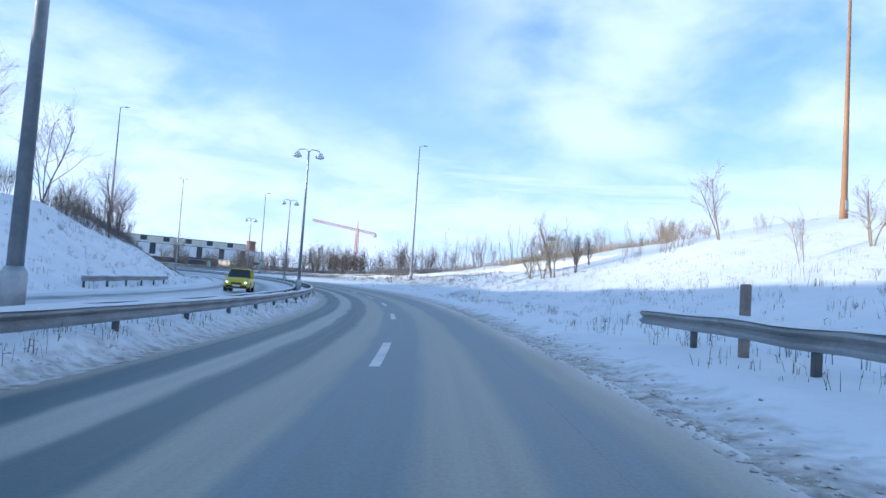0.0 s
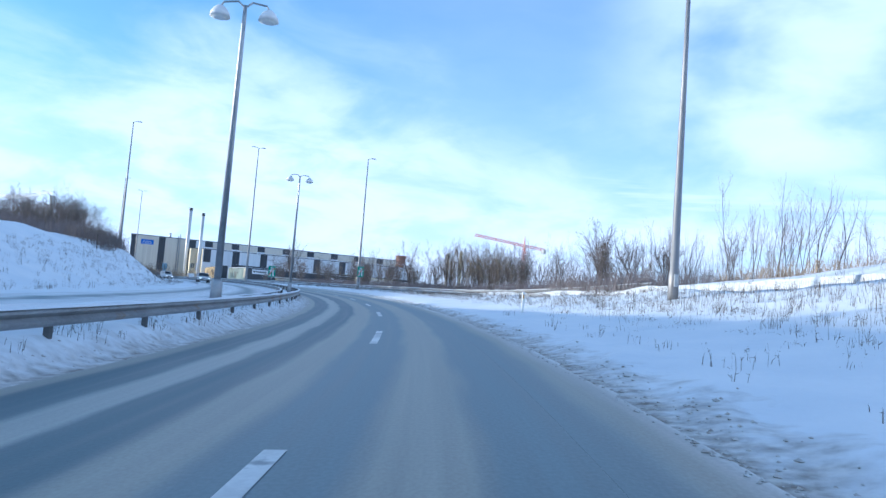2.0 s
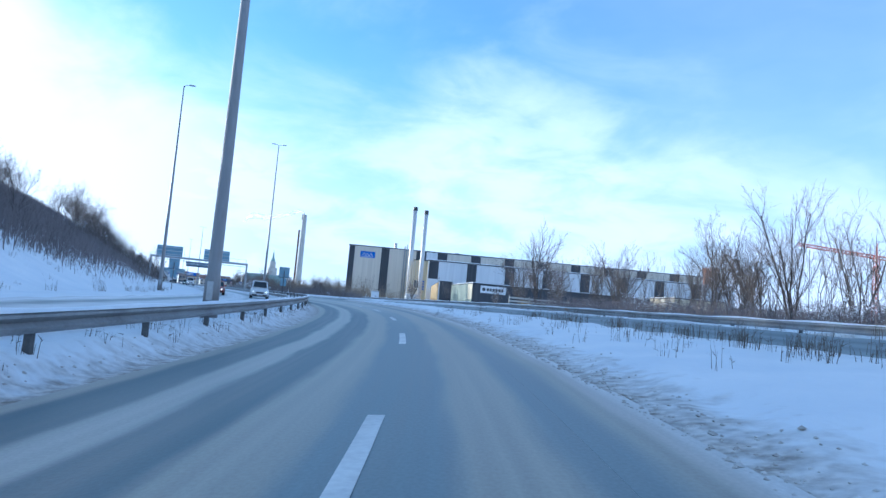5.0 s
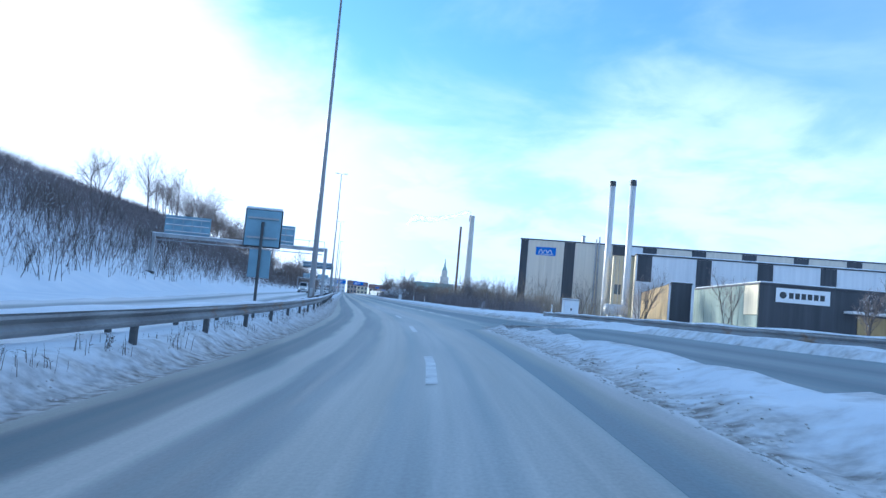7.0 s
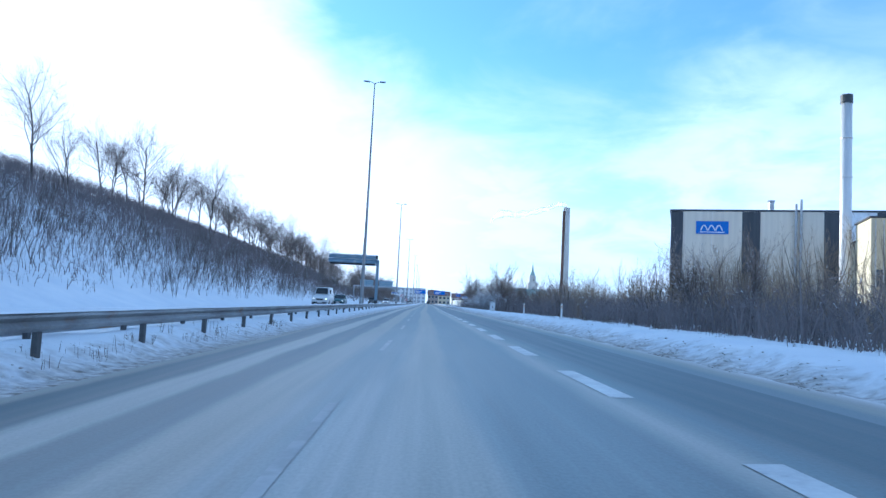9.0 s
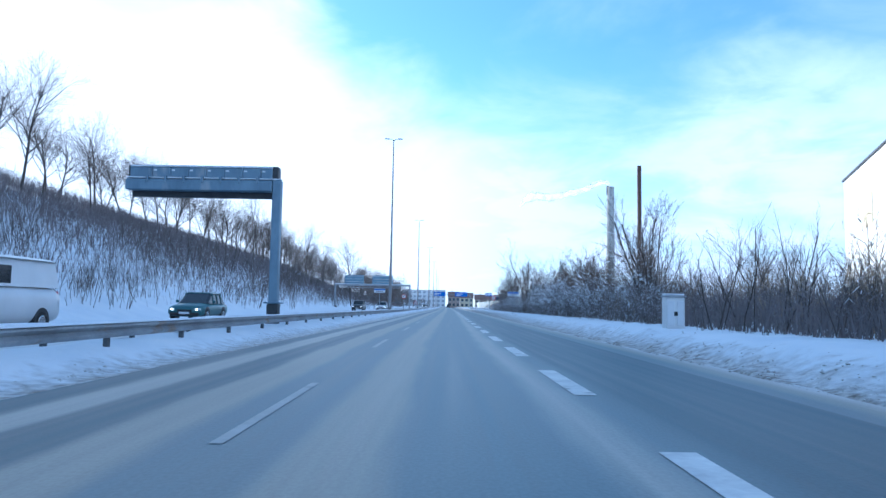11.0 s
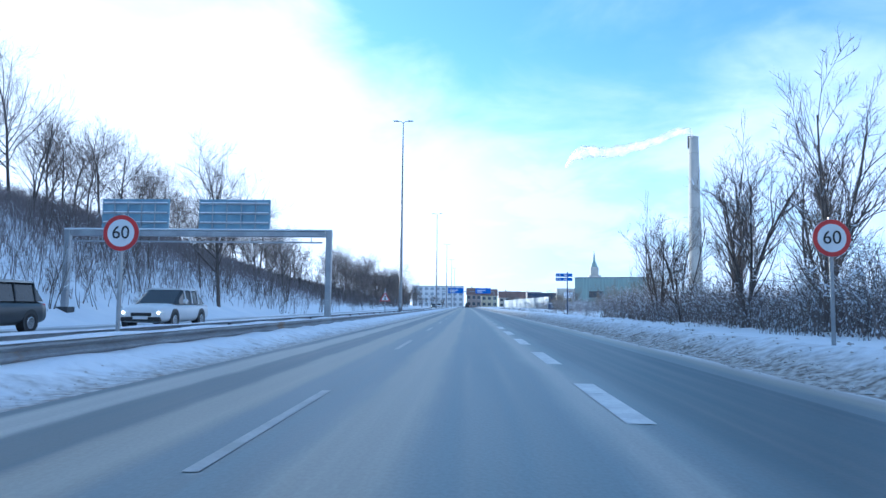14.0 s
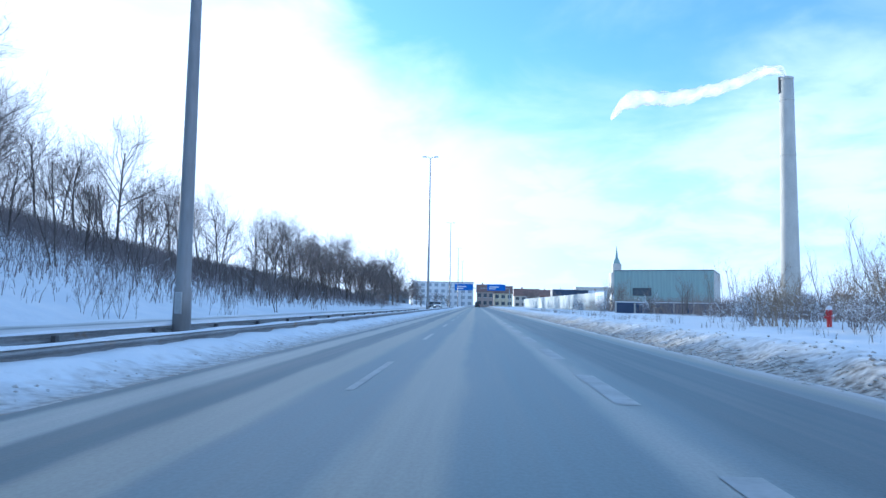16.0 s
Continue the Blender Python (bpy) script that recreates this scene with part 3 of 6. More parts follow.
def road_cols(s):
    ln, er = float(line(s)), float(right_edge(s))
    er = er if s > 266 or s < 258 else float(right_edge(s))
    return np.concatenate([[ln + float(left_off(s)) - 0.25], np.linspace(ln + float(left_off(s)) + 0.1, er - 0.86, 16), [er - 0.85, er - 0.5, er - 0.15, er + 0.18]])


def plane_z(S, C, lift=0.0):
    return rise(S) + tilt(S) * np.clip(C, -6, 26) + lift


road = sheet("road", road_s, road_cols, lambda S, C: plane_z(S, C), ROAD, lambda S, C: (np.where(C > right_edge(S) - 0.855, 7.85 + C - right_edge(S), C - line(S)), S), "salted grey asphalt carriageway with pale slush bands", "road")
opposite = sheet("opposite_road", road_s, lambda s: np.linspace(float(line(s)) - 14.4, float(line(s)) - 6.5, 10), lambda S, C: height(S, C) + 0.02, OPP, lambda S, C: (C - line(S) + 10.4, S), "opposite carriageway under packed, rutted snow", "road")
ramp_road = sheet("ramp_road", np.arange(60, 272, 2.0), lambda s: float(ramp_mid(s)) + np.linspace(-2.35, 2.35, 8), lambda S, C: plane_z(S, C, 0.008 + 0.08 * step(-S, -258, -236)), RAMP, lambda S, C: (C - ramp_mid(S), S), "wet asphalt slip road between snow banks", "road")


def dash(name, s0, length, lat, width, lift=0.006, paint=None):
    """A painted line that follows the road."""
    sh = Shape()
    ss = np.linspace(s0, s0 + length, 4)
    v = []
    for s in ss:
        for o in (-width / 2, width / 2):
            l = lat(s) + o
            x, y = plan(s, l)
            v.append((float(x), float(y), float(plane_z(s, l)) + lift))
    sh.add(v, [(2 * i, 2 * i + 1, 2 * i + 3, 2 * i + 2) for i in range(3)])
    return part(name, sh, paint or PAINT, road)


for k in range(-5, 19):
    dash("lane_dash", float(np.interp(k, [-5, 0, 1, 6, 9, 16, 18], [-64.5, 10.5, 25.6, 100.0, 144.3, 247.0, 276.3])), 4.6, lambda s: float(line(s)), 0.17)
for k in range(0, 48):
    dash("lane_dash", 292.3 + 13.4 * k, 4.6, lambda s: float(line(s)), 0.12, 0.006, FADED)
wide_lat = lambda s: float(np.interp(s, [282, 292, 312, 320, 395, 470, 600], [3.05, 2.72, 2.3, 2.1, 1.74, 1.72, 1.72]))
for k in range(-14, 60):
    s0 = float(np.interp(k, [-14, -10, 0, 10, 21, 60], [282.0, 311.1, 383.4, 454.6, 532.7, 810.0]))
    if s0 < 292:
        dash("wide_dash", s0, 3.6, lambda s: wide_lat(s) - 0.09, 0.13)
        dash("wide_dash", s0, 3.6, lambda s: wide_lat(s) + 0.08, 0.13)
    else:
        dash("wide_dash", s0, 3.6, wide_lat, 0.30, 0.006, FADED if k > 16 else None)

# ---- guard rails ----
def rail_lift(s):
    return np.interp(s, [0, 60, 150, 230, 290, 320, 395, 460, 530, 700], [0.84, 0.88, 0.9, 0.98, 1.0, 0.93, 0.72, 0.58, 0.45, 0.45])


def guard_rail(label, s0, s1, lat, top, out, group="", snow=True):
    """A W-beam on posts from s0 to s1. lat, top: lateral and the height of the beam's top by station; out: side that the wave faces."""
    root = thing("guard_rail", label, "guard rail", group)
    prof = [(0.0, 0.0), (0.03, -0.02), (0.075, -0.055), (0.08, -0.09), (0.02, -0.135), (0.0, -0.155), (0.02, -0.175), (0.08, -0.22), (0.075, -0.255), (0.03, -0.29), (0.0, -0.31)]
    back_ = [(-0.008 * 1, z) for _, z in prof[::-1]]
    ring = [(x, z) for x, z in prof] + [(x - 0.006, z) for x, z in prof[::-1]]
    n = len(ring)
    for a in np.arange(s0, s1, 12.0):
        b = min(a + 12.0, s1)
        sh = Shape()
        ss = np.linspace(a, b, 7)
        v = []
        for s in ss:
            z = top(s)
            for x, dz in ring:
                px, py = plan(s, lat(s) + out * x)
                v.append((float(px), float(py), float(z + dz)))
        f = [(k * n + i, k * n + (i + 1) % n, (k + 1) * n + (i + 1) % n, (k + 1) * n + i) for k in range(len(ss) - 1) for i in range(n)]
        sh.add(v, f)
        part("beam", sh, RAIL, root)
        if snow:
            sc = Shape()
            v = []
            for k, s in enumerate(np.linspace(a, b, 15)):
                w = 0.05 + 0.02 * math.sin(s * 2.1) + 0.015 * math.sin(s * 5.3)
                hgt = 0.03 + 0.02 * math.sin(s * 1.3 + 1)
                for x, dz in ((-0.05, -0.01), (-0.02, hgt), (w, hgt * 0.6), (w + 0.03, -0.025)):
                    px, py = plan(s, lat(s) + out * x)
                    v.append((float(px), float(py), float(top(s) + dz)))
            sc.add(v, [(4 * k + i, 4 * k + i + 1, 4 * k + 5 + i, 4 * k + 4 + i) for k in range(14) for i in range(3)])
            part("snow_cap", sc, SNOW_CAP, root, "snow lying on the beam", smooth=True)
    pm = Shape().box(-0.05, 0.05, -0.06, 0.06, -1.1, 0.0, 0.012).mesh("post", POSTM)
    for s in np.arange(s0 + 0.8, s1, 4.0):
        px, py = plan(s, lat(s) - out * 0.075)
        part("post", pm, None, root, at=pose(float(px), float(py), float(top(s)) - 0.05, 0, 0, facing(s)))
    return root


near_lat = lambda s: float(line(s)) - 4.7
near_top = lambda s: float(plane_z(s, near_lat(s)) + rail_lift(s))
for a, b in ((-80, 60), (60, 200), (200, 340), (340, 480), (480, 720)):
    guard_rail("weathered steel W-beam guard rail with snow on it", a, b, near_lat, near_top, 1, "median guard rails")
far_lat = lambda s: float(line(s)) - 6.1
far_top = lambda s: float(plane_z(s, near_lat(s)) + np.interp(s, [0, 300, 420, 530], [0.74, 0.74, 0.6, 0.5]))
for a, b in ((-80, 130), (130, 340), (340, 620)):
    guard_rail("snowed-in steel guard rail along the opposite carriageway", a, b, far_lat, far_top, -1, "median guard rails")
guard_rail("dark steel guard rail ending on the snowy bank", -40, 15.5, lambda s: 4.7, lambda s: float(height(s, 4.7)) + 0.62, -1)
guard_rail("short guard rail below the snowy slope", 40, 62, lambda s: -17.5, lambda s: float(height(s, -17.5)) + 0.7, 1, snow=False)
slip_lat = lambda s: float(np.interp(s, [118, 180, 235, 265, 281, 293], [19.7, 14.4, 10.6, 10.2, 9.8, 11.5]))
guard_rail("thin guard rail along the slip road", 118, 289, slip_lat, lambda s: float(np.mean([height(s + d_, slip_lat(s)) for d_ in (-11, -6, -2, 2, 6, 11)]) + np.interp(s, [118, 200, 240, 293], [0.38, 0.36, 0.3, 0.3])), -1)


# ---- lamps ----
def mast(tall, arms, mat, name="lamp_mast"):
    """Tall tapering steel mast; arms: 1 or 2 short brackets with flat lanterns, along x."""
    root = thing(name, "tall slender steel lamp mast with flat lanterns standing in the snow", "street lamp", "lamp masts")
    part("base_plate", Shape().box(-0.28, 0.28, -0.28, 0.28, -0.4, -0.02, 0.03), ZINC, root)
    part("pole", Shape().tube([(0, 0, -0.3), (0, 0, 1.2), (0, 0, 1.25), (0, 0, tall * 0.5), (0, 0, tall)], [0.24, 0.22, 0.19, 0.125, 0.055], 12), mat, root, smooth=True)
    part("service_door", Shape().box(-0.09, 0.09, -0.29, -0.22, 0.55, 1.1, 0.015), ZINC, root)
    for sx in (-1, 1)[2 - arms:]:
        part("bracket", Shape().tube([(0, 0, tall - 0.15), (sx * 0.22, 0, tall + 0.08), (sx * 0.58, 0, tall + 0.14)], 0.035, 6), ZINC, root)
        part("lantern", Shape().prism([(sx * 0.55, tall + 0.08), (sx * 1.15, tall + 0.12), (sx * 1.15, tall + 0.19), (sx * 0.55, tall + 0.2)], -0.14, 0.14), ZINC, root, "grey flat lantern")
    return root


masts = [(99.5, 11.75, 19.5, 1, MAST), (169.7, 6.4, 18.8, 1, MAST), (192.4, -6.0, 22.8, 2, MAST), (283.8, -5.85, 23.0, 2, MAST), (374.2, -7.3, 23.4, 2, MAST), (456.0, -7.35, 22.0, 2, MAST), (541.8, -7.55, 22.0, 2, MAST),
         (625.0, -7.0, 22.0, 2, MAST), (708.0, -7.0, 22.0, 2, MAST), (790.0, -7.0, 22.0, 2, MAST), (870.0, -7.0, 22.0, 2, MAST), (110.5, -29.0, 18.0, 1, MAST), (182.3, -25.3, 18.6, 1, MAST), (251.9, -18.7, 22.0, 1, MAST), (38.1, 25.0, 17.0, 1, RUST)]
for s, l, tall, arms, mat in masts:
    base = spot(s, l)
    m = mast(tall if s < 90 or s > 95 else tall, arms, mat)
    m.matrix_basis = pose(base.x, base.y, base.z, 0, 0, facing(s))
    if mat is RUST:
        tagged(m, "rusty brown lamp mast on top of the sunlit bank")


def bell_lamp(s, l, tall):
    root = thing("double_lamp", "grey steel street lamp with two white bell lanterns", "street lamp", "bell lamps", place(s, l))
    part("base", Shape().tube([(0, 0, -0.3), (0, 0, 0.9), (0, 0, 1.0)], [0.2, 0.19, 0.13], 12), ZINC, root, smooth=True)
    part("pole", Shape().tube([(0, 0, 0.9), (0, 0, tall - 0.5), (0, 0, tall)], [0.125, 0.075, 0.06], 10), ZINC, root, smooth=True)
    for sx in (-1, 1):
        part("arm", Shape().tube([(0, 0, tall - 0.1), (sx * 0.25, 0, tall + 0.12), (sx * 0.75, 0, tall + 0.05), (sx * 0.85, 0, tall - 0.12)], 0.035, 6), ZINC, root)
        sh = part("shade", Shape().tube([(sx * 0.85, 0, tall - 0.1), (sx * 0.85, 0, tall - 0.2), (sx * 0.85, 0, tall - 0.36), (sx * 0.85, 0, tall - 0.5)], [0.1, 0.22, 0.33, 0.36], 14), WHITE, root, "white bell-shaped shade", smooth=True)
        part("lens", Shape().tube([(sx * 0.85, 0, tall - 0.5), (sx * 0.85, 0, tall - 0.56)], [0.32, 0.2], 12), LAMPGLASS, sh)
    return root


for s, l, tall in ((11.0, -6.5, 10.9), (54.5, -6.8, 10.75), (94.6, -6.72, 10.75), (135.3, -6.15, 10.75)):
    bell_lamp(s, l, tall)


# ---- gantries and signs ----
def gantry(s, l0, l1, clear, boards, fence=False):
    """A square-tube portal over the opposite carriageway, from l0 (left) to l1, with sign boards seen from behind."""
    root = thing("sign_gantry", "grey steel sign gantry spanning the opposite carriageway", "gantry")
    a, b = spot(s, l0), spot(s, l1)
    zb = float(plane_z(s, -4)) + clear
    yaw = facing(s)
    root.matrix_basis = pose(b.x, b.y, 0, 0, 0, yaw)
    w = l1 - l0
    for name, x, z in (("leg", 0.0, b.z), ("leg", -w, a.z)):
        leg = part(name, Shape().box(x - 0.15, x + 0.15, -0.15, 0.15, z - 0.3, zb + 0.42, 0.03), ZINC, root)
        part("foot_plate", Shape().box(x - 0.36, x + 0.36, -0.36, 0.36, z - 0.3, z + 0.16, 0.03), DARKMETAL, leg)
        part("collar", Shape().box(x - 0.25, x + 0.25, -0.25, 0.25, z + 1.0, z + 1.06, 0.01), ZINC, leg)
    part("beam", Shape().box(-w + 0.19, -0.19, -0.14, 0.14, zb + 0.1, zb + 0.4, 0.03), ZINC, root)
    part("snow_cap", Shape().box(-w - 0.15, 0.15, -0.16, 0.16, zb + 0.42, zb + 0.5, 0.03), SNOW_CAP, root, "snow on top of the beam")
    part("cable_rail", Shape().box(-w + 0.4, -0.3, -0.3, -0.22, zb - 0.24, zb - 0.16), ZINC, root)
    for k in range(int(w // 1.6)):
        part("hanger", Shape().box(-0.9 - 1.6 * k, -0.86 - 1.6 * k, -0.29, -0.23, zb - 0.2, zb + 0.05), ZINC, root)
    for x0, x1, z0, z1 in boards:
        bd = part("sign_board", Shape().box(x0, x1, 0.22, 0.30, zb + z0, zb + z1, 0.01), BLUEGREY, root, "blue-grey back of a direction sign")
        for j in range(3):
            zz = zb + z0 + (z1 - z0) * (0.18 + 0.32 * j)
            part("back_rib", Shape().box(x0 + 0.05, x1 - 0.05, 0.14, 0.22, zz, zz + 0.07), ZINC, bd)
            part("rib_snow", Shape().box(x0 + 0.1, x1 - 0.1, 0.13, 0.22, zz + 0.072, zz + 0.12, 0.015), SNOW_CAP, bd)
        for j in range(1, 5):
            xx = x0 + (x1 - x0) * j / 5
            part("back_strut", Shape().box(xx - 0.025, xx + 0.025, 0.1, 0.14, zb + z0 - 0.3, zb + z1 - 0.1), ZINC, bd)
    if fence:
        for k in range(3):
            part("rail_post", Shape().box(-0.22 - 1.5 * k, -0.18 - 1.5 * k, -0.02, 0.02, zb + 0.5, zb + 1.12), ZINC, root)
        part("hand_rail", Shape().tube([(-3.6, 0, zb + 1.1), (-0.15, 0, zb + 1.1)], 0.022, 5), ZINC, root)
    return root


def matrix_gantry(s, l, arm):
    """One heavy leg with an arm over the opposite carriageway that carries a long dark sign box."""
    root = thing("matrix_sign_gantry", "blue-grey steel cantilever gantry with a long dark sign box and snow", "gantry", at=place(s, l, 0.0))
    z0 = float(height(s, l))
    zb = 5.85 - z0
    leg = part("leg", Shape().box(-0.19, 0.19, -0.19, 0.19, -0.3, zb + 0.64, 0.035), GANTRYM, root)
    part("foot", Shape().box(-0.24, 0.24, -0.24, 0.24, -0.3, 0.85, 0.03), DARKMETAL, leg, "dark steel foot")
    part("collar", Shape().box(-0.36, 0.36, -0.36, 0.36, 0.86, 0.93, 0.02), GANTRYM, leg)
    part("beam", Shape().box(-arm, -0.195, -0.24, 0.24, zb + 0.12, zb + 0.6, 0.04), GANTRYM, root)
    part("lower_duct", Shape().box(-arm + 0.1, -0.28, 0.27, 0.56, zb - 0.12, zb + 0.3, 0.03), DARKMETAL, root, "dark cable duct")
    part("beam_snow", Shape().box(-arm, 0.18, -0.18, 0.18, zb + 0.642, zb + 0.7, 0.025), SNOW_CAP, root, "snow along the beam")
    box = part("sign_box", Shape().box(-arm - 0.1, -0.06, 0.27, 0.77, zb + 0.64, zb + 1.31, 0.03), DARKMETAL, root, "long dark sign box")
    part("back_sheet", Shape().box(-arm, -0.3, 0.2, 0.266, zb + 0.76, zb + 1.2, 0.02), GANTRYM, box)
    part("box_snow", Shape().box(-arm, -0.28, 0.14, 0.268, zb + 1.205, zb + 1.27, 0.025), SNOW_CAP, box)
    for k in range(7):
        x = -0.85 - 0.8 * k
        part("bracket", Shape().box(x - 0.05, x + 0.05, -0.29, 0.195, zb + 0.44, zb + 0.76, 0.02), GANTRYM, root)
        part("box_clamp", Shape().box(x - 0.045, x + 0.045, 0.13, 0.198, zb + 0.76, zb + 1.2, 0.015), GANTRYM, box)
        part("label_plate", Shape().box(x + 0.09, x + 0.23, 0.186, 0.198, zb + 1.03, zb + 1.1), PLAIN, box)
    return root


gantry(308.0, -22.9, -6.5, 4.9, [(-7.65, -3.2, 0.35, 2.35), (-15.6, -11.3, 0.35, 2.3)], True)
matrix_gantry(397.3, -7.5, 6.6)
gantry(498.0, -21.1, -7.25, 4.5, [(-7.0, -3.2, 0.5, 2.1), (-12.2, -8.6, 0.5, 2.1)])


def post_sign(name, label, s, l, tall, turn=0.0, mat=ZINC, radius=0.04):
    root = thing(name, label, "road sign", at=place(s, l, 0, turn))
    part("post", Shape().tube([(0, 0, -0.4), (0, 0, tall)], radius, 8), mat, root)
    return root


def disc(x, z, r, y0, y1, n=28):
    sh = Shape()
    return sh.prism([(x + r * math.cos(2 * math.pi * k / n), z + r * math.sin(2 * math.pi * k / n)) for k in range(n)], y0, y1)


def text(body, size, mat, parent, x, z, y, name="lettering", thick=0.004):
    cu = bpy.data.curves.new(name, "FONT")
    cu.body, cu.size, cu.align_x, cu.align_y, cu.extrude = body, size, "CENTER", "CENTER", thick
    cu.materials.append(mat)
    tmp = bpy.data.objects.new(name, cu)
    me = bpy.data.meshes.new_from_object(tmp)
    bpy.data.objects.remove(tmp)
    ob = new(name, me)
    ob.parent = parent
    ob.matrix_basis = pose(x, y, z, 90, 0, 0)
    return ob


for l in (-6.85, 6.88):
    z = 2.5 - float(height(475.3, l))
    r = post_sign("speed_sign", "round red-rimmed speed limit sign reading 60", 475.3, l, z + 0.4)
    part("back_disc", disc(0, z, 0.36, -0.045, -0.02), ZINC, r)
    part("red_rim", disc(0, z, 0.355, -0.052, -0.045), RED, r)
    face = part("face", disc(0, z, 0.27, -0.057, -0.052), PLAIN, r)
    text("60", 0.36, BLACK, r, 0, z, -0.062)

bs = post_sign("board_sign", "small white board sign with a tan panel on the snowy bank", 63.6, 16.2, 3.1)
part("plate", Shape().box(-0.52, 0.52, -0.05, -0.03, 2.62, 3.14, 0.02), WHITE, bs)
part("panel", Shape().box(-0.4, 0.42, -0.056, -0.05, 2.7, 3.02), material("faded_tan_panel", (0.5, 0.4, 0.28), (0.4, 0.32, 0.23), 3), bs, "faded tan panel")

tw = post_sign("warning_sign", "red and white triangular traffic light warning sign with snow", 524.3, -7.3, 2.6 - float(height(524.3, -7.3)))
zt = 1.45 - float(height(524.3, -7.3))
part("red_triangle", Shape().prism([(-0.47, zt), (0.47, zt), (0, zt + 0.82)], -0.05, -0.03), RED, tw)
part("white_triangle", Shape().prism([(-0.33, zt + 0.08), (0.33, zt + 0.08), (0, zt + 0.65)], -0.056, -0.05), PLAIN, tw)
sy = part("symbol", Shape().box(-0.065, 0.065, -0.06, -0.056, zt + 0.12, zt + 0.46), BLACK, tw)
for k, m_ in enumerate((GREENS, LAMPGLASS, RED)):
    part("symbol_lamp", disc(0, zt + 0.18 + 0.11 * k, 0.045, -0.063, -0.0602, 12), m_, sy)
part("snow_cap", Shape().prism([(-0.16, zt + 0.6), (0, zt + 0.9), (0.16, zt + 0.6), (0, zt + 0.8)], -0.06, -0.02), SNOW_CAP, tw)


def motorway_end(s, l, z, tall):
    h0 = float(height(s, l))
    r = post_sign("motorway_end_sign", "green end-of-motorway sign with a red slash", s, l, tall - h0, radius=0.045)
    z -= h0
    part("board", Shape().box(-0.46, 0.46, -0.075, -0.05, z, z + 1.45, 0.01), GREENS, r)
    for sx in (-1, 1):
        part("carriageway", Shape().prism([(sx * 0.12, z + 0.1), (sx * 0.3, z + 0.1), (sx * 0.13, z + 1.3), (sx * 0.05, z + 1.3)], -0.082, -0.075), PLAIN, r)
    part("bridge", Shape().box(-0.36, 0.36, -0.084, -0.076, z + 0.78, z + 0.88), PLAIN, r)
    part("slash", Shape().prism([(-0.42, z + 0.2), (-0.36, z + 0.12), (0.42, z + 1.25), (0.36, z + 1.33)], -0.09, -0.084), RED, r)
    part("frame", Shape().box(-0.48, 0.48, -0.05, -0.03, z - 0.02, z + 1.47, 0.01), ZINC, r)
    return r


motorway_end(168.0, -5.85, 0.86, 2.3)
motorway_end(169.5, 6.62, 1.95, 3.5)


def back_sign(s, l, z):
    h0 = float(height(s, l))
    r = post_sign("reversed_sign", "square grey back of a road sign with a smaller plate below", s, l, z + 0.2 - h0, mat=POSTM, radius=0.05)
    z -= h0
    part("upper_plate", Shape().box(-0.58, 0.58, 0.06, 0.1, z - 0.6, z + 0.6, 0.02), BLUEGREY, r)
    part("upper_frame", Shape().box(-0.62, 0.62, 0.1, 0.13, z - 0.64, z + 0.64, 0.02), DARKMETAL, r)
    part("lower_plate", Shape().box(-0.36, 0.36, 0.06, 0.09, z - 1.65, z - 0.72, 0.02), BLUEGREY, r)
    for dz in (-0.35, 0.3):
        part("clamp", Shape().box(-0.5, 0.5, 0.0, 0.06, z + dz, z + dz + 0.06), ZINC, r)
    part("snow_cap", Shape().box(-0.6, 0.6, 0.04, 0.14, z + 0.62, z + 0.7, 0.025), SNOW_CAP, r)
    return r


back_sign(261.0, -5.45, 3.0)
back_sign(266.0, -18.4, 2.9)


def lane_sign(s, l, z, w=1.15, h=0.42):
    h0 = float(height(s, l))
    r = post_sign("small_direction_sign", "small white and blue rectangular sign on a grey post", s, l, z + 0.4 - h0)
    z -= h0
    part("board", Shape().box(-w / 2, w / 2, -0.07, -0.04, z - h / 2, z + h / 2, 0.01), PLAIN, r)
    part("top_band", Shape().box(-w / 2 + 0.03, w / 2 - 0.03, -0.076, -0.07, z + h * 0.1, z + h * 0.42), BLUES, r)
    for k in range(4):
        part("bar", Shape().box(-0.35 + 0.2 * k, -0.22 + 0.2 * k, -0.076, -0.07, z - h * 0.32, z - h * 0.12), BLACK, r)
    return r


lane_sign(439.0, -7.0, 2.6)
lane_sign(439.0, 6.65, 2.5)
cp = thing("camera_pole", "slim grey pole with a small traffic camera", "pole", at=place(448.8, 9.8))
part("pole", Shape().tube([(0, 0, -0.3), (0, 0, 4.1)], [0.07, 0.05], 8), ZINC, cp)
part("camera_housing", Shape().box(-0.28, -0.06, -0.1, 0.14, 3.75, 3.98, 0.04), DARKMETAL, cp)
cp2 = copy_thing(cp, place(168.3, 19.6) @ Matrix.Diagonal((1.25, 1.25, 1.32, 1)))
cp2.scale = (1.35, 1.35, 1.35)

bs = thing("direction_sign", "two stacked blue direction signs on a dark post", "road sign", at=place(529.4, 9.6, 0, -6))
hb = float(height(529.4, 9.6))
part("post", Shape().tube([(-0.05, 0, -0.4), (-0.05, 0, 4.45 - hb)], 0.06, 10), NAVYP, bs)
for z in (4.0, 3.6):
    bd = part("board", Shape().box(-1.15, 0.42, -0.11, -0.06, z - hb - 0.02, z - hb + 0.3, 0.02), BLUES, bs)
    part("bar", Shape().box(-0.4, -0.1, -0.117, -0.11, z - hb + 0.08, z - hb + 0.2), PLAIN, bd)
    for k in range(2):
        part("symbol", disc(-1.02 + 0.26 * k, z - hb + 0.14, 0.07, -0.117, -0.11, 10), PLAIN, bd)


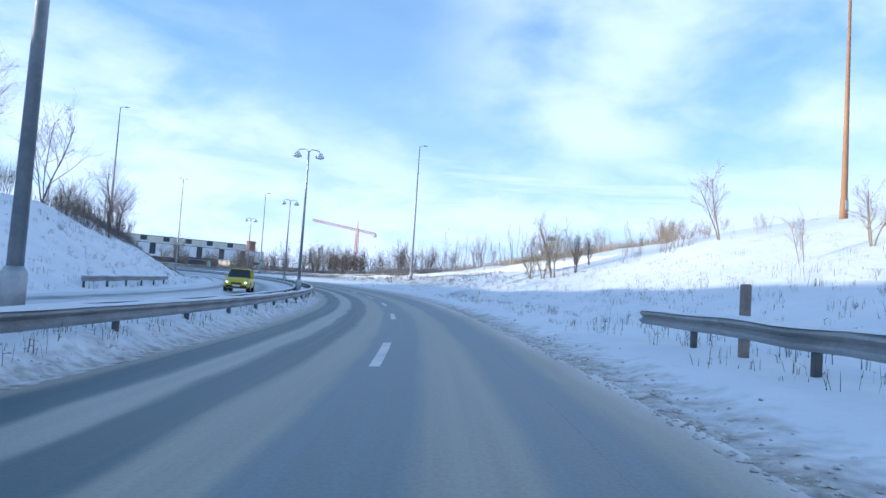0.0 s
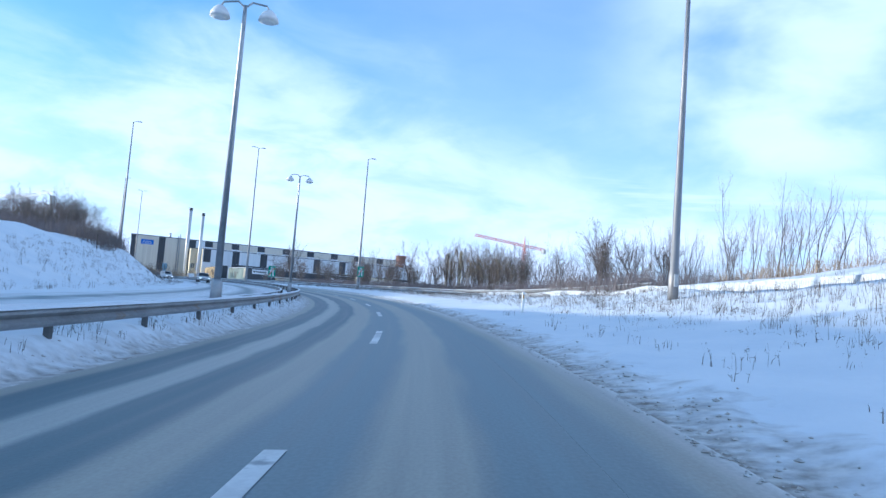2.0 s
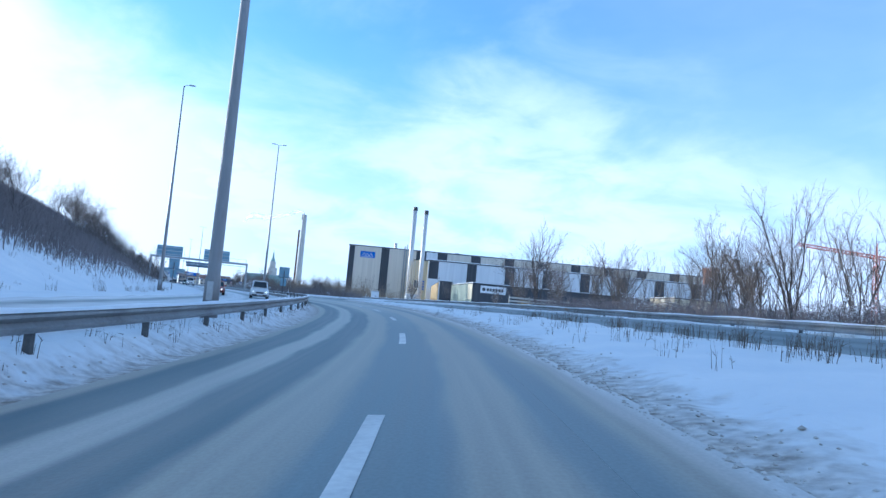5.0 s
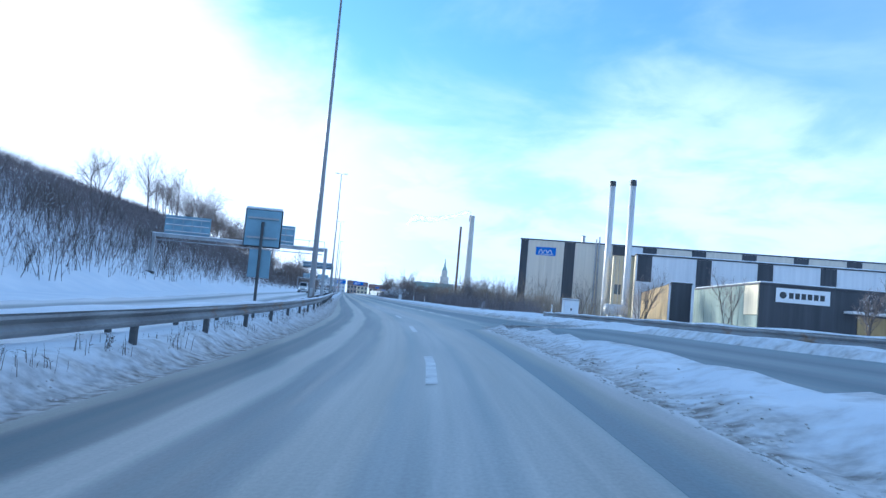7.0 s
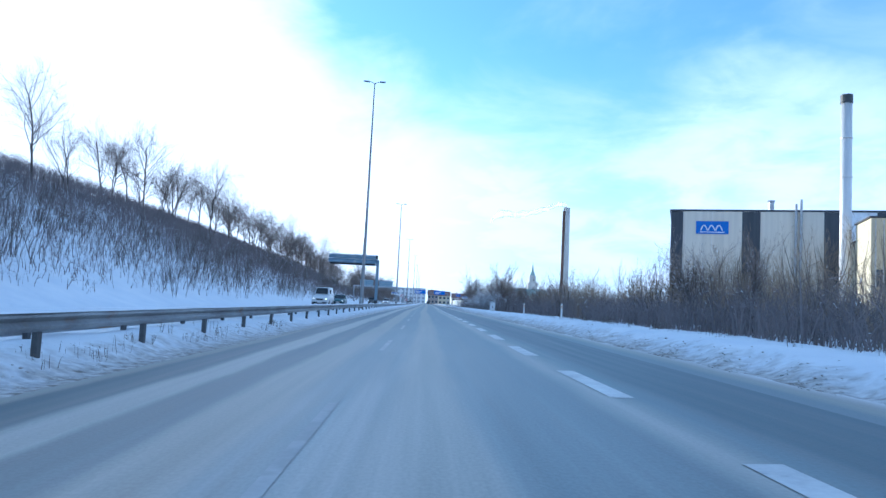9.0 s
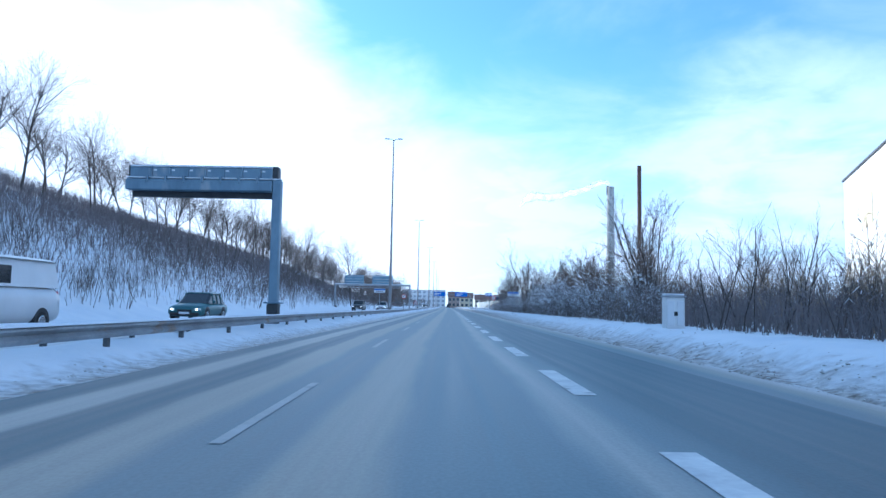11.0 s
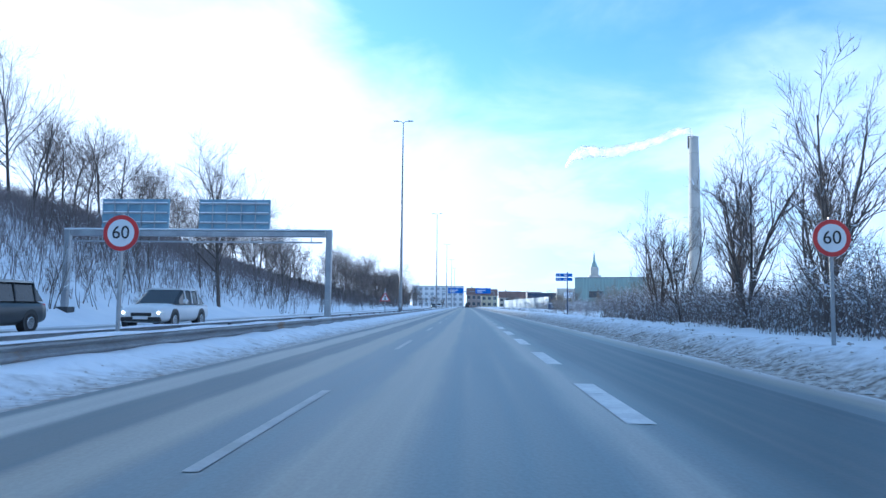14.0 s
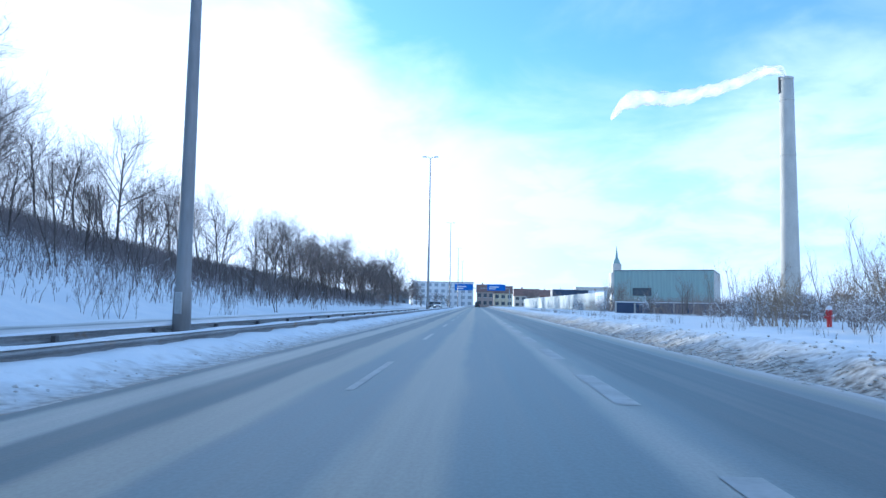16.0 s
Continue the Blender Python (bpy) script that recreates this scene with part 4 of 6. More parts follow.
# ---- small roadside things ----
def cabinet(s, l, w, d, h, turn=0.0, label="grey electrical cabinet standing in the snow"):
    r = thing("electrical_cabinet", label, "cabinet", at=place(s, l, 0, turn))
    part("body", Shape().box(-w / 2, w / 2, -d / 2, d / 2, -0.2, h, 0.03), WHITE, r)
    for sx in (-1, 1):
        part("door", Shape().box(sx * w / 4 - w / 4 + 0.04, sx * w / 4 + w / 4 - 0.04, -d / 2 - 0.025, -d / 2 - 0.002, 0.12, h - 0.12, 0.01), PLAIN, r)
    part("vent", Shape().box(w / 2 + 0.002, w / 2 + 0.02, -d / 4, d / 4, h - 0.5, h - 0.15), ZINC, r)
    part("label_plate", Shape().box(-0.06, 0.06, -d / 2 - 0.035, -d / 2 - 0.026, h * 0.42, h * 0.55), BLACK, r)
    part("roof", Shape().box(-w / 2 - 0.04, w / 2 + 0.04, -d / 2 - 0.05, d / 2 + 0.04, h, h + 0.06, 0.02), ZINC, r)
    part("snow_cap", Shape().box(-w / 2, w / 2, -d / 2, d / 2, h + 0.062, h + 0.13, 0.03), SNOW_CAP, r)
    return r


cabinet(390.6, 7.6, 0.62, 0.5, 1.05)
cabinet(295.6, 14.9, 1.3, 0.6, 1.5)
cabinet(319.0, 11.4, 0.35, 0.3, 0.7)
cabinet(319.6, 11.9, 0.35, 0.3, 0.8)


def delineator(s, l, h=0.95, w=0.11):
    r = thing("marker_post", "white plastic marker post in the snow", "marker post", "marker posts", place(s, l))
    part("post", Shape().box(-w / 2, w / 2, -0.05, 0.05, -0.3, h, 0.02), WHITE, r)
    part("reflector", Shape().box(-0.03, 0.03, -0.058, -0.052, h - 0.3, h - 0.12), material("amber_reflector", (0.6, 0.3, 0.02)) if "amber_reflector" not in bpy.data.materials else bpy.data.materials["amber_reflector"], r)
    return r


for s, l, h in ((43.0, 4.75, 0.8), (100.5, 5.3, 0.95), (293.0, 12.6, 0.95), (345.0, 7.6, 0.95), (362.0, 7.6, 0.95)):
    delineator(s, l, h)
wp = thing("wooden_post", "weathered grey wooden post behind the rail", "post", at=place(11.0, 4.86))
part("post", Shape().box(-0.07, 0.07, -0.07, 0.07, -0.3, 1.15, 0.02), TWIG, wp)
hy = thing("fire_hydrant", "red fire hydrant with a snow cap", "hydrant", at=place(555, 14.9))
part("barrel", Shape().tube([(0, 0, -0.2), (0, 0, 0.5), (0, 0, 0.55), (0, 0, 0.7), (0, 0, 0.76)], [0.1, 0.1, 0.14, 0.13, 0.05], 12), RED, hy)
for sx in (-1, 1):
    part("outlet", Shape().tube([(sx * 0.08, 0, 0.4), (sx * 0.2, 0, 0.4)], 0.05, 8), RED, hy)
part("snow_cap", Shape().tube([(0, 0, 0.72), (0, 0, 0.85), (0, 0, 0.9)], [0.14, 0.1, 0.02], 10), SNOW_CAP, hy)
for k in range(5):
    sp = thing("stake", "thin dark stake in the snow", "stake", "snow stakes", place(553.5 + 1.2 * k, 15.4 + 0.5 * k))
    part("stake", Shape().tube([(0, 0, -0.2), (0, 0, 0.75)], 0.035, 6), POSTM, sp)

# ---- buildings ----
CLAD = material("pale_corrugated_cladding", (0.67, 0.61, 0.51), (0.56, 0.51, 0.43), 0.25, 0.55, 0.35, 0.1, 6, stretch=(6, 6, 0.15))
CLADW = material("white_cladding", (0.74, 0.75, 0.76), (0.62, 0.63, 0.65), 0.3, 0.5, 0.2, 0.1, 6, stretch=(5, 5, 0.2))
ANTH = material("anthracite_cladding", (0.035, 0.04, 0.05), (0.06, 0.066, 0.078), 0.3, 0.5, 0.3, 0.2, 6, stretch=(6, 6, 0.2))
CREAM = material("cream_cladding", (0.66, 0.58, 0.4), (0.52, 0.45, 0.31), 0.35, 0.6, 0.4, 0.0, 7, stretch=(6, 6, 0.15))
PLANK = material("yellow_timber_wall", (0.5, 0.36, 0.17), (0.34, 0.24, 0.11), 0.6, 0.75, 0.4, 0.0, 9, stretch=(5, 5, 0.3))
SHED = material("green_grey_sheet", (0.22, 0.28, 0.24), (0.15, 0.19, 0.17), 0.5, 0.6, 0.3, 0.1, 8, stretch=(5, 5, 0.3))
CONC = material("pale_concrete", (0.55, 0.53, 0.48), (0.42, 0.405, 0.37), 0.4, 0.85, 0.3, 0.0, 7, stretch=(1, 1, 0.4))
BRICK = material("red_brown_brick", (0.3, 0.15, 0.1), (0.2, 0.1, 0.075), 0.8, 0.85, 0.3, 0.0, 12)
ROOFT = material("roof_tiles", (0.26, 0.17, 0.14), (0.19, 0.12, 0.1), 1, 0.8, 0.3)
VERDI = material("pale_green_cladding", (0.3, 0.4, 0.38), (0.23, 0.31, 0.3), 0.3, 0.6, 0.2, 0.1, 5, stretch=(5, 5, 0.3))
# paler copy of the window glass, with far-off haze put into its colour
HAZEGLASS = material("bright_window_glass", (0.3, 0.34, 0.38), (0.4, 0.43, 0.46), 0.6, 0.2)
WIN = material("window_glass", (0.05, 0.07, 0.09), (0.09, 0.11, 0.13), 0.6, 0.12)
ORANGE = material("crane_red", (0.62, 0.12, 0.05), (0.5, 0.1, 0.05), 1, 0.55)
STEELP = material("pale_steel_pipe", (0.6, 0.58, 0.54), (0.48, 0.46, 0.43), 1, 0.5, 0.05, 0.2)
NAVY = material("dark_blue_cladding", (0.03, 0.05, 0.1), (0.045, 0.07, 0.13), 0.5, 0.5, 0.2)

fac = thing("factory_building", "large pale factory hall with dark vertical stripes and snowy roofs", "factory", at=pose(43.2, 127.4, 0, 0, 0, -19.5))
part("tall_hall", Shape().box(0, 134, 0.08, 42, -1, 20.2), CLADW, fac, "white clad tall hall")
part("roof", Shape().box(-0.25, 134.2, -0.15, 42.2, 20.2, 20.5, 0.05), ANTH, fac, "dark roof edge")
part("roof_snow", Shape().box(0.2, 133.8, 0.4, 41.8, 20.5, 20.62, 0.05), SNOW_CAP, fac)
# gable panels, some pale and some dark
for x0, x1, mat in ((0, 2.1, ANTH), (2.1, 7.0, CLAD), (7.0, 12.0, CLAD), (12.0, 15.0, ANTH), (15.0, 20.0, CLAD), (20.0, 25.0, CLAD), (25.0, 28.8, ANTH)):
    part("wall_panel", Shape().box(x0 + 0.02, x1 - 0.02, 0.0, 0.078, -1, 20.15), mat, fac, "dark stripe panel" if mat is ANTH else "")
logo = part("logo_board", Shape().box(4.3, 9.8, -0.14, -0.005, 16.1, 18.4, 0.03), BLUES, fac, "blue company board")
for k in range(3):
    part("logo_arc", Shape().tube([(5.1 + 1.25 * k + 1.15 * q, -0.17, 16.7 + 0.95 * math.sin(math.pi * q)) for q in np.linspace(0, 1, 8)], 0.1, 6), PLAIN, logo)
part("logo_bar", Shape().box(5.0, 9.1, -0.155, -0.142, 16.35, 16.5), PLAIN, logo)
for k in range(3):
    part("side_window", Shape().box(-0.07, -0.004, 4 + 10 * k, 9 + 10 * k, 12, 16), CREAM, fac)
for k in range(8):
    x = 33.0 + 12.6 * k
    part("upper_panel", Shape().box(x, x + 3.6, -0.02, 0.06, 17.6, 20.15), ANTH, fac, "dark panel")
    part("upper_sheet", Shape().box(x + 3.65, x + 12.55, -0.005, 0.06, 14.9, 20.1), CLAD, fac)
part("low_hall", Shape().box(29, 128, -40, 0.0, -1, 14.6), CLADW, fac, "white clad low hall")
part("low_roof", Shape().box(28.7, 128.3, -40.25, 0.0, 14.6, 14.85, 0.04), ANTH, fac)
part("low_roof_snow", Shape().box(28.9, 128.1, -40.35, -0.1, 14.85, 15.05, 0.06), SNOW_CAP, fac, "snow along the low roof")
for k in range(8):
    x = 29.3 + 12.1 * k
    part("lower_panel", Shape().box(x, x + 3.0, -40.09, -40.0, 9.0, 14.55), ANTH, fac, "dark panel")
    part("white_sheet", Shape().box(x + 3.05, x + 12.05, -40.07, -40.0, 9.1, 14.2), CLADW, fac)
    part("base_band", Shape().box(x, x + 12.1, -40.05, -40.0, 0, 8.95), ANTH if k % 3 else CLADW, fac)
    if k % 2:
        w = part("window", Shape().box(x + 4, x + 11, -40.12, -40.06, 5.6, 7.6), WIN, fac)
# end wall turned to the sun: its yellow light is put into the cream
for k in range(4):
    part("side_panel", Shape().box(28.9, 28.995, -39.8 + 10 * k, -30.1 + 10 * k, -1, 14.5 + (0.4 if k == 0 else 0)), CREAM if k != 1 else ANTH, fac, "end wall panel, coloured for the yellow sunlight on it")
part("stair_tower", Shape().box(24.4, 28.88, -34, -26, -1, 14.7, 0.05), CREAM, fac, "cream stair tower")
part("tower_roof", Shape().box(24.2, 28.88, -34.2, -25.8, 14.72, 14.95, 0.03), ANTH, fac)
for k in range(4):
    part("blue_bar", Shape().box(27.0, 28.3, -34.07, -34.004, 5.2 + 0.85 * k, 5.75 + 0.85 * k), BLUES, fac, "blue panel")
for k in range(3):
    part("drain_pipe", Shape().tube([(24.9 + 0.9 * k, -34.12, -0.8), (24.9 + 0.9 * k, -34.12, 14.4)], 0.09, 6), STEELP, fac)
part("tower_window", Shape().box(25.0, 26.4, -34.08, -34.004, 6.0, 8.2), WIN, fac)
for x in (20.6, 21.4):
    part("flue_pipe", Shape().tube([(x, -0.35, 0), (x, -0.35, 21.5 + (x - 20.6))], 0.22, 8), ZINC, fac)
part("roof_vent", Shape().tube([(17, 3, 20.4), (17, 3, 22.2), (17, 3, 22.6)], [0.5, 0.5, 0.7], 10), ZINC, fac)
for x, y in ((40, 12), (66, 20), (92, 15)):
    part("roof_vent", Shape().box(x, x + 1.6, y, y + 1.6, 20.5, 21.8, 0.1), ZINC, fac)


def stack(x, y, top, r, mat, label, cap=True, name="stack"):
    root = thing(name, label, "chimney", at=pose(x, y, -0.6))
    part("shaft", Shape().tube([(0, 0, 0), (0, 0, top * 0.5), (0, 0, top + 0.5)], [r * 1.1, r * 1.02, r], 18), mat, root, smooth=True)
    for k in range(1, 6):
        part("flange", Shape().tube([(0, 0, top * k / 6), (0, 0, top * k / 6 + 0.12)], r * 1.14, 18), mat, root)
    if cap:
        part("cap", Shape().tube([(0, 0, top - 0.5), (0, 0, top + 0.7)], r * 1.12, 18), DARKMETAL, root, "black rim")
    return root


STEELW = material("white_steel_stack", (0.66, 0.66, 0.65), (0.52, 0.52, 0.52), 0.5, 0.45, 0.1, 0.2, 6, stretch=(1, 1, 0.2))
stack(56.6, 95.6, 33.0, 0.72, STEELW, "slim white steel factory stack with a black rim")
stack(52.0, 72.0, 29.0, 0.62, STEELW, "slim white steel factory stack with a black rim")
RUSTST = material("brown_steel_stack", (0.17, 0.095, 0.06), (0.1, 0.06, 0.045), 0.6, 0.7, 0.1, 0.2, 8, stretch=(1, 1, 0.3))
stack(38.5, 208.4, 30.7, 0.42, RUSTST, "thin brown rusted steel chimney above the hedge", False)
pc = thing("power_station_chimney", "tall pale concrete chimney of a power station", "chimney", at=pose(75.5, 399.4, -0.6))
part("shaft", Shape().tube([(0, 0, 0), (0, 0, 30), (0, 0, 59.6)], [2.35, 1.95, 1.6], 28), CONC, pc, smooth=True)
part("flue", Shape().tube([(-1.45, 0.2, 56), (-1.45, 0.2, 60.2)], 0.55, 10), DARKMETAL, pc, "dark flue at the top")
part("rim", Shape().tube([(0, 0, 59.3), (0, 0, 59.9)], 1.68, 28), CONC, pc)
for k in range(4):
    part("platform", Shape().tube([(0, 0, 12 + 14 * k), (0, 0, 12.25 + 14 * k)], 2.25 - 0.17 * k, 24), CONC, pc)

# smoke drifting away from the tall chimney
SMOKE = bpy.data.materials.new("white_smoke")
SMOKE.use_nodes = True
nt_ = SMOKE.node_tree
nt_.nodes.clear()
df_, tl_, tp_, m1_, m2_, om_ = (nt_.nodes.new("ShaderNode" + n) for n in ("BsdfDiffuse", "BsdfTranslucent", "BsdfTransparent", "MixShader", "MixShader", "OutputMaterial"))
df_.inputs[0].default_value = tl_.inputs[0].default_value = (0.95, 0.95, 0.95, 1)
m1_.inputs[0].default_value = 0.7
for a_, b_, c_ in ((df_, m1_, 1), (tl_, m1_, 2), (tp_, m2_, 1), (m1_, m2_, 2), (m2_, om_, 0)):
    nt_.links.new(a_.outputs[0], b_.inputs[c_])
no_, rp_, tc_ = (nt_.nodes.new("ShaderNode" + n) for n in ("TexNoise", "ValToRGB", "TexCoord"))
no_.inputs["Scale"].default_value, no_.inputs["Detail"].default_value = 0.22, 5
rp_.color_ramp.elements[0].position, rp_.color_ramp.elements[1].position = 0.3, 0.62
rp_.color_ramp.elements[0].color, rp_.color_ramp.elements[1].color = (0.25, 0.25, 0.25, 1), (0.8, 0.8, 0.8, 1)
for a_, b_ in ((tc_.outputs["Object"], no_.inputs["Vector"]), (no_.outputs[0], rp_.inputs[0]), (rp_.outputs[0], m2_.inputs[0])):
    nt_.links.new(a_, b_)
way = np.array([(0.0, 59.9), (-1.5, 62.2), (-6.0, 61.6), (-13.0, 58.2), (-21.0, 56.0), (-29.0, 54.2), (-35.0, 54.9), (-40.0, 54.2), (-44.0, 49.0)])
us = np.linspace(0, len(way) - 1, 64)
tx, tz = (np.interp(us, np.arange(len(way)), way[:, c]) for c in (0, 1))
tx, tz = (np.convolve(np.pad(q, 3, "edge"), np.ones(7) / 7, "valid") for q in (tx, tz))
wd = np.interp(us, [0, 0.6, 2, 4, 6, 7.4, 8], [0.75, 1.0, 1.35, 1.6, 2.0, 1.9, 0.5])
sh = Shape()
lumps = []
for k in range(64):
    for j in range(16):
        a = 2 * math.pi * j / 16
        q = wd[k] * (1 + 0.5 * noise.noise(Vector((tx[k] * 0.33, math.cos(a) * 1.2, math.sin(a) * 1.2 + 5))) + 0.35 * noise.noise(Vector((tx[k] * 0.9, math.cos(a) * 2.4, math.sin(a) * 2.4))))
        lumps.append((tx[k], math.cos(a) * q, tz[k] + math.sin(a) * q))
sh.add(lumps, [(k * 16 + i, k * 16 + (i + 1) % 16, (k + 1) * 16 + (i + 1) % 16, (k + 1) * 16 + i) for k in range(63) for i in range(16)])
tagged(part("smoke_plume", sh.mesh("smoke_plume", SMOKE, True), None, pc, "thin white smoke drifting sideways"), kind="stuff")
tank = thing("storage_tank", "white horizontal storage tank beside the factory", "tank", at=pose(49.5, 70.5, 0))
part("vessel", Shape().tube([(-2.4, 0, 2.4), (-2.1, 0, 2.4), (2.1, 0, 2.4), (2.4, 0, 2.4)], [0.5, 1.05, 1.05, 0.5], 16), STEELW, tank, smooth=True)
for x in (-1.4, 1.4):
    part("saddle", Shape().box(x - 0.2, x + 0.2, -0.8, 0.8, -0.6, 1.6), CONC, tank)


def block(name, label, cat, x, y, yaw, w, d, h, mat, floors=0, cols=0, roof="flat", roofmat=None, z=-0.8, snow=True, pane=None):
    """A house or shed: wall, roof, windows with frames on its front (-y) and on its left side."""
    root = thing(name, label, cat, at=pose(x, y, 0, 0, 0, yaw))
    part("wall", Shape().box(0, w, 0, d, z, h), mat, root)
    if roof == "flat":
        part("roof", Shape().box(-0.12, w + 0.12, -0.12, d + 0.12, h, h + 0.22, 0.03), roofmat or ANTH, root)
        if snow:
            part("roof_snow", Shape().box(0, w, 0, d, h + 0.22, h + 0.36, 0.05), SNOW_CAP, root)
    else:
        rise_ = d * 0.42
        part("roof", Shape().add([(-0.3, -0.4, h), (w + 0.3, -0.4, h), (w + 0.3, d + 0.4, h), (-0.3, d + 0.4, h), (-0.3, d / 2, h + rise_), (w + 0.3, d / 2, h + rise_)], [(0, 1, 5, 4), (2, 3, 4, 5), (0, 4, 3), (1, 2, 5), (3, 2, 1, 0)]), roofmat or ROOFT, root)
        part("chimney", Shape().box(w * 0.3, w * 0.3 + 0.7, d / 2 - 0.3, d / 2 + 0.4, h + rise_ - 0.6, h + rise_ + 0.9), BRICK, root)
    for r_ in range(floors):
        for c in range(cols):
            cw, fh = w / cols, h / floors
            x0, z0 = cw * (c + 0.22), fh * (r_ + 0.3)
            wn = part("window", Shape().box(x0, x0 + cw * 0.56, -0.05, -0.004, z0, z0 + fh * 0.5), pane or WIN, root)
            part("frame", Shape().box(x0 - 0.06, x0 + cw * 0.56 + 0.06, -0.08, -0.05, z0 - 0.12, z0 - 0.02), WHITE, wn)
    return root


dk = block("workshop_building", "low anthracite workshop with a white company board", "workshop", 38.7, 4.0, -13.4, 56, 26, 5.8, ANTH)
bd = part("company_board", Shape().box(1.6, 7.0, -0.12, -0.02, 4.1, 5.6, 0.02), PLAIN, dk, "white company board")
for k in range(6):
    part("bar", Shape().box(2.9 + 0.62 * k, 3.35 + 0.62 * k, -0.135, -0.122, 4.55, 5.15), DARKMETAL, bd)
part("emblem", disc(2.3, 4.85, 0.36, -0.135, -0.122, 14), DARKMETAL, bd)
part("bay_canopy", Shape().box(8.4, 20.0, -2.0, -0.02, 3.5, 3.75, 0.03), WHITE, dk, "pale canopy with snow")
for k in range(3):
    part("bay_door", Shape().box(9.8 + 3.4 * k, 12.6 + 3.4 * k, -0.1, -0.02, -0.6, 3.3), PLANK if k == 0 else SHED, dk)
for k in range(6):
    part("window", Shape().box(23 + 5.5 * k, 26 + 5.5 * k, -0.06, -0.004, 2.0, 3.6), WIN, dk)
for k in range(12):
    part("side_panel", Shape().box(-0.08 - 0.02 * (k % 2), -0.004, 4.6 + 1.8 * k, 6.4 + 1.8 * k, -0.6, 5.78), SHED, dk, "grey-green sheet metal panel")
# upper half of the gable in cream, which paints the sunlight on it
part("gable_panel", Shape().box(-0.14, -0.004, 0.1, 4.5, 2.6, 5.78, 0.03), CREAM, dk, "upper gable panel, sunlight put into its pale cream")
part("gable_base", Shape().box(-0.1, -0.004, 0.1, 4.5, -0.6, 2.55, 0.03), SHED, dk, "grey-green sheet metal panel")
block("dark_shed", "small dark flat-roofed shed beside the factory", "shed", 43.0, 33.2, -25, 2.8, 6, 6.6, ANTH)
tf = thing("timber_fence", "yellow timber board fence lit by the sun", "fence", at=pose(43.0, 34.0, 0, 0, 0, 71))
for k in range(124):
    part("board", Shape().box(0.42 * k, 0.42 * k + 0.36, -0.03 * (k % 2), 0.05, -0.6, 6.5 + 0.12 * math.sin(k * 1.7), 0.01), PLANK, tf)

# white plank barrier at the yard
wf = thing("plank_barrier", "weathered grey four-rail plank barrier at the yard", "fence", at=place(262, 25, 0.15, 0))
for k in range(4):
    part("plank", Shape().box(0, 24, -0.03, 0.03, 0.35 + 0.45 * k, 0.55 + 0.45 * k, 0.01), CONC, wf)
for k in range(9):
    part("post", Shape().box(3 * k, 3 * k + 0.1, 0.03, 0.13, -0.4, 2.1), CONC, wf)
for k, (x, y, w, h, m) in enumerate(((70, -20, 10, 6.0, CREAM), (84, -25, 22, 5.2, CLAD), (112, -34, 26, 5.0, ANTH))):
    block("yard_building", "low yard building with a snowy roof", "shed", x, y, -20, w, 14, h, m, 1, 5)
sc_ = thing("brick_stub_chimney", "short brick chimney on the factory roof end", "chimney", at=pose(147.6, 55, 0))
part("shaft", Shape().tube([(0, 0, -0.6), (0, 0, 20.0), (0, 0, 20.6)], [2.6, 2.3, 2.7], 12), BRICK, sc_)
part("rim", Shape().tube([(0, 0, 19.6), (0, 0, 20.9)], 2.75, 12), BRICK, sc_)
for s, l, top in ((189.9, 29.5, 8.1), (187.7, 30.9, 8.5)):
    tb = thing("pylon_sign", "tall pale pylon sign with a narrow dark face", "pylon sign", "pylon signs", place(s, l, 0, -30))
    part("core", Shape().box(-0.5, 0.05, -0.2, 0.2, -0.5, top - 0.5, 0.04), CREAM, tb)
    part("edge_post", Shape().tube([(0.42, 0, -0.5), (0.42, 0, top)], 0.26, 10), CLADW, tb, smooth=True)
    for r_ in range(9):
        part("face_bar", Shape().box(-0.4, -0.05, -0.23, -0.202, top - 4.6 + 0.42 * r_, top - 4.34 + 0.42 * r_), NAVY if top < 8.3 else PLANK, tb)

# crane
cr = thing("tower_crane", "red lattice tower crane far away", "crane", at=pose(346, 144, 0))
jib = Vector((324 - 346, 178 - 144, 0)).normalized()


def lattice(sh, a, b, w, n, r):
    a, b = Vector(a), Vector(b)
    d = (b - a).normalized()
    u = d.cross(Vector((0, 0, 1)) if abs(d.z) < 0.9 else Vector((1, 0, 0))).normalized() * w / 2
    v = d.cross(u).normalized() * w / 2
    corners = (u + v, u - v, -u - v, -u + v)
    for c in corners:
        sh.tube([a + c, b + c], r, 4)
    for i in range(n):
        p, q = a.lerp(b, i / n), a.lerp(b, (i + 1) / n)
        for k in range(4):
            sh.tube([p + corners[k], q + corners[(k + 1) % 4]], r * 0.7, 3)


sh = Shape()
lattice(sh, (0, 0, -0.6), (0, 0, 50), 2.0, 20, 0.22)
part("tower", sh, ORANGE, cr)
sh = Shape()
lattice(sh, (0, 0, 49), tuple(jib * 40 + Vector((0, 0, 55.5))), 1.6, 20, 0.2)
part("jib", sh, ORANGE, cr)
sh = Shape()
lattice(sh, (0, 0, 49), tuple(jib * -16 + Vector((0, 0, 46.5))), 1.6, 8, 0.2)
part("counter_jib", sh, ORANGE, cr)
part("counterweight", Shape().box(-1.5, 1.5, -1.5, 1.5, 43.5, 46.5), CONC, cr, at=pose(-jib.x * 15, -jib.y * 15, 0))
part("apex", Shape().tube([(0, 0, 50), (0, 0, 57)], [0.5, 0.2], 6), ORANGE, cr)
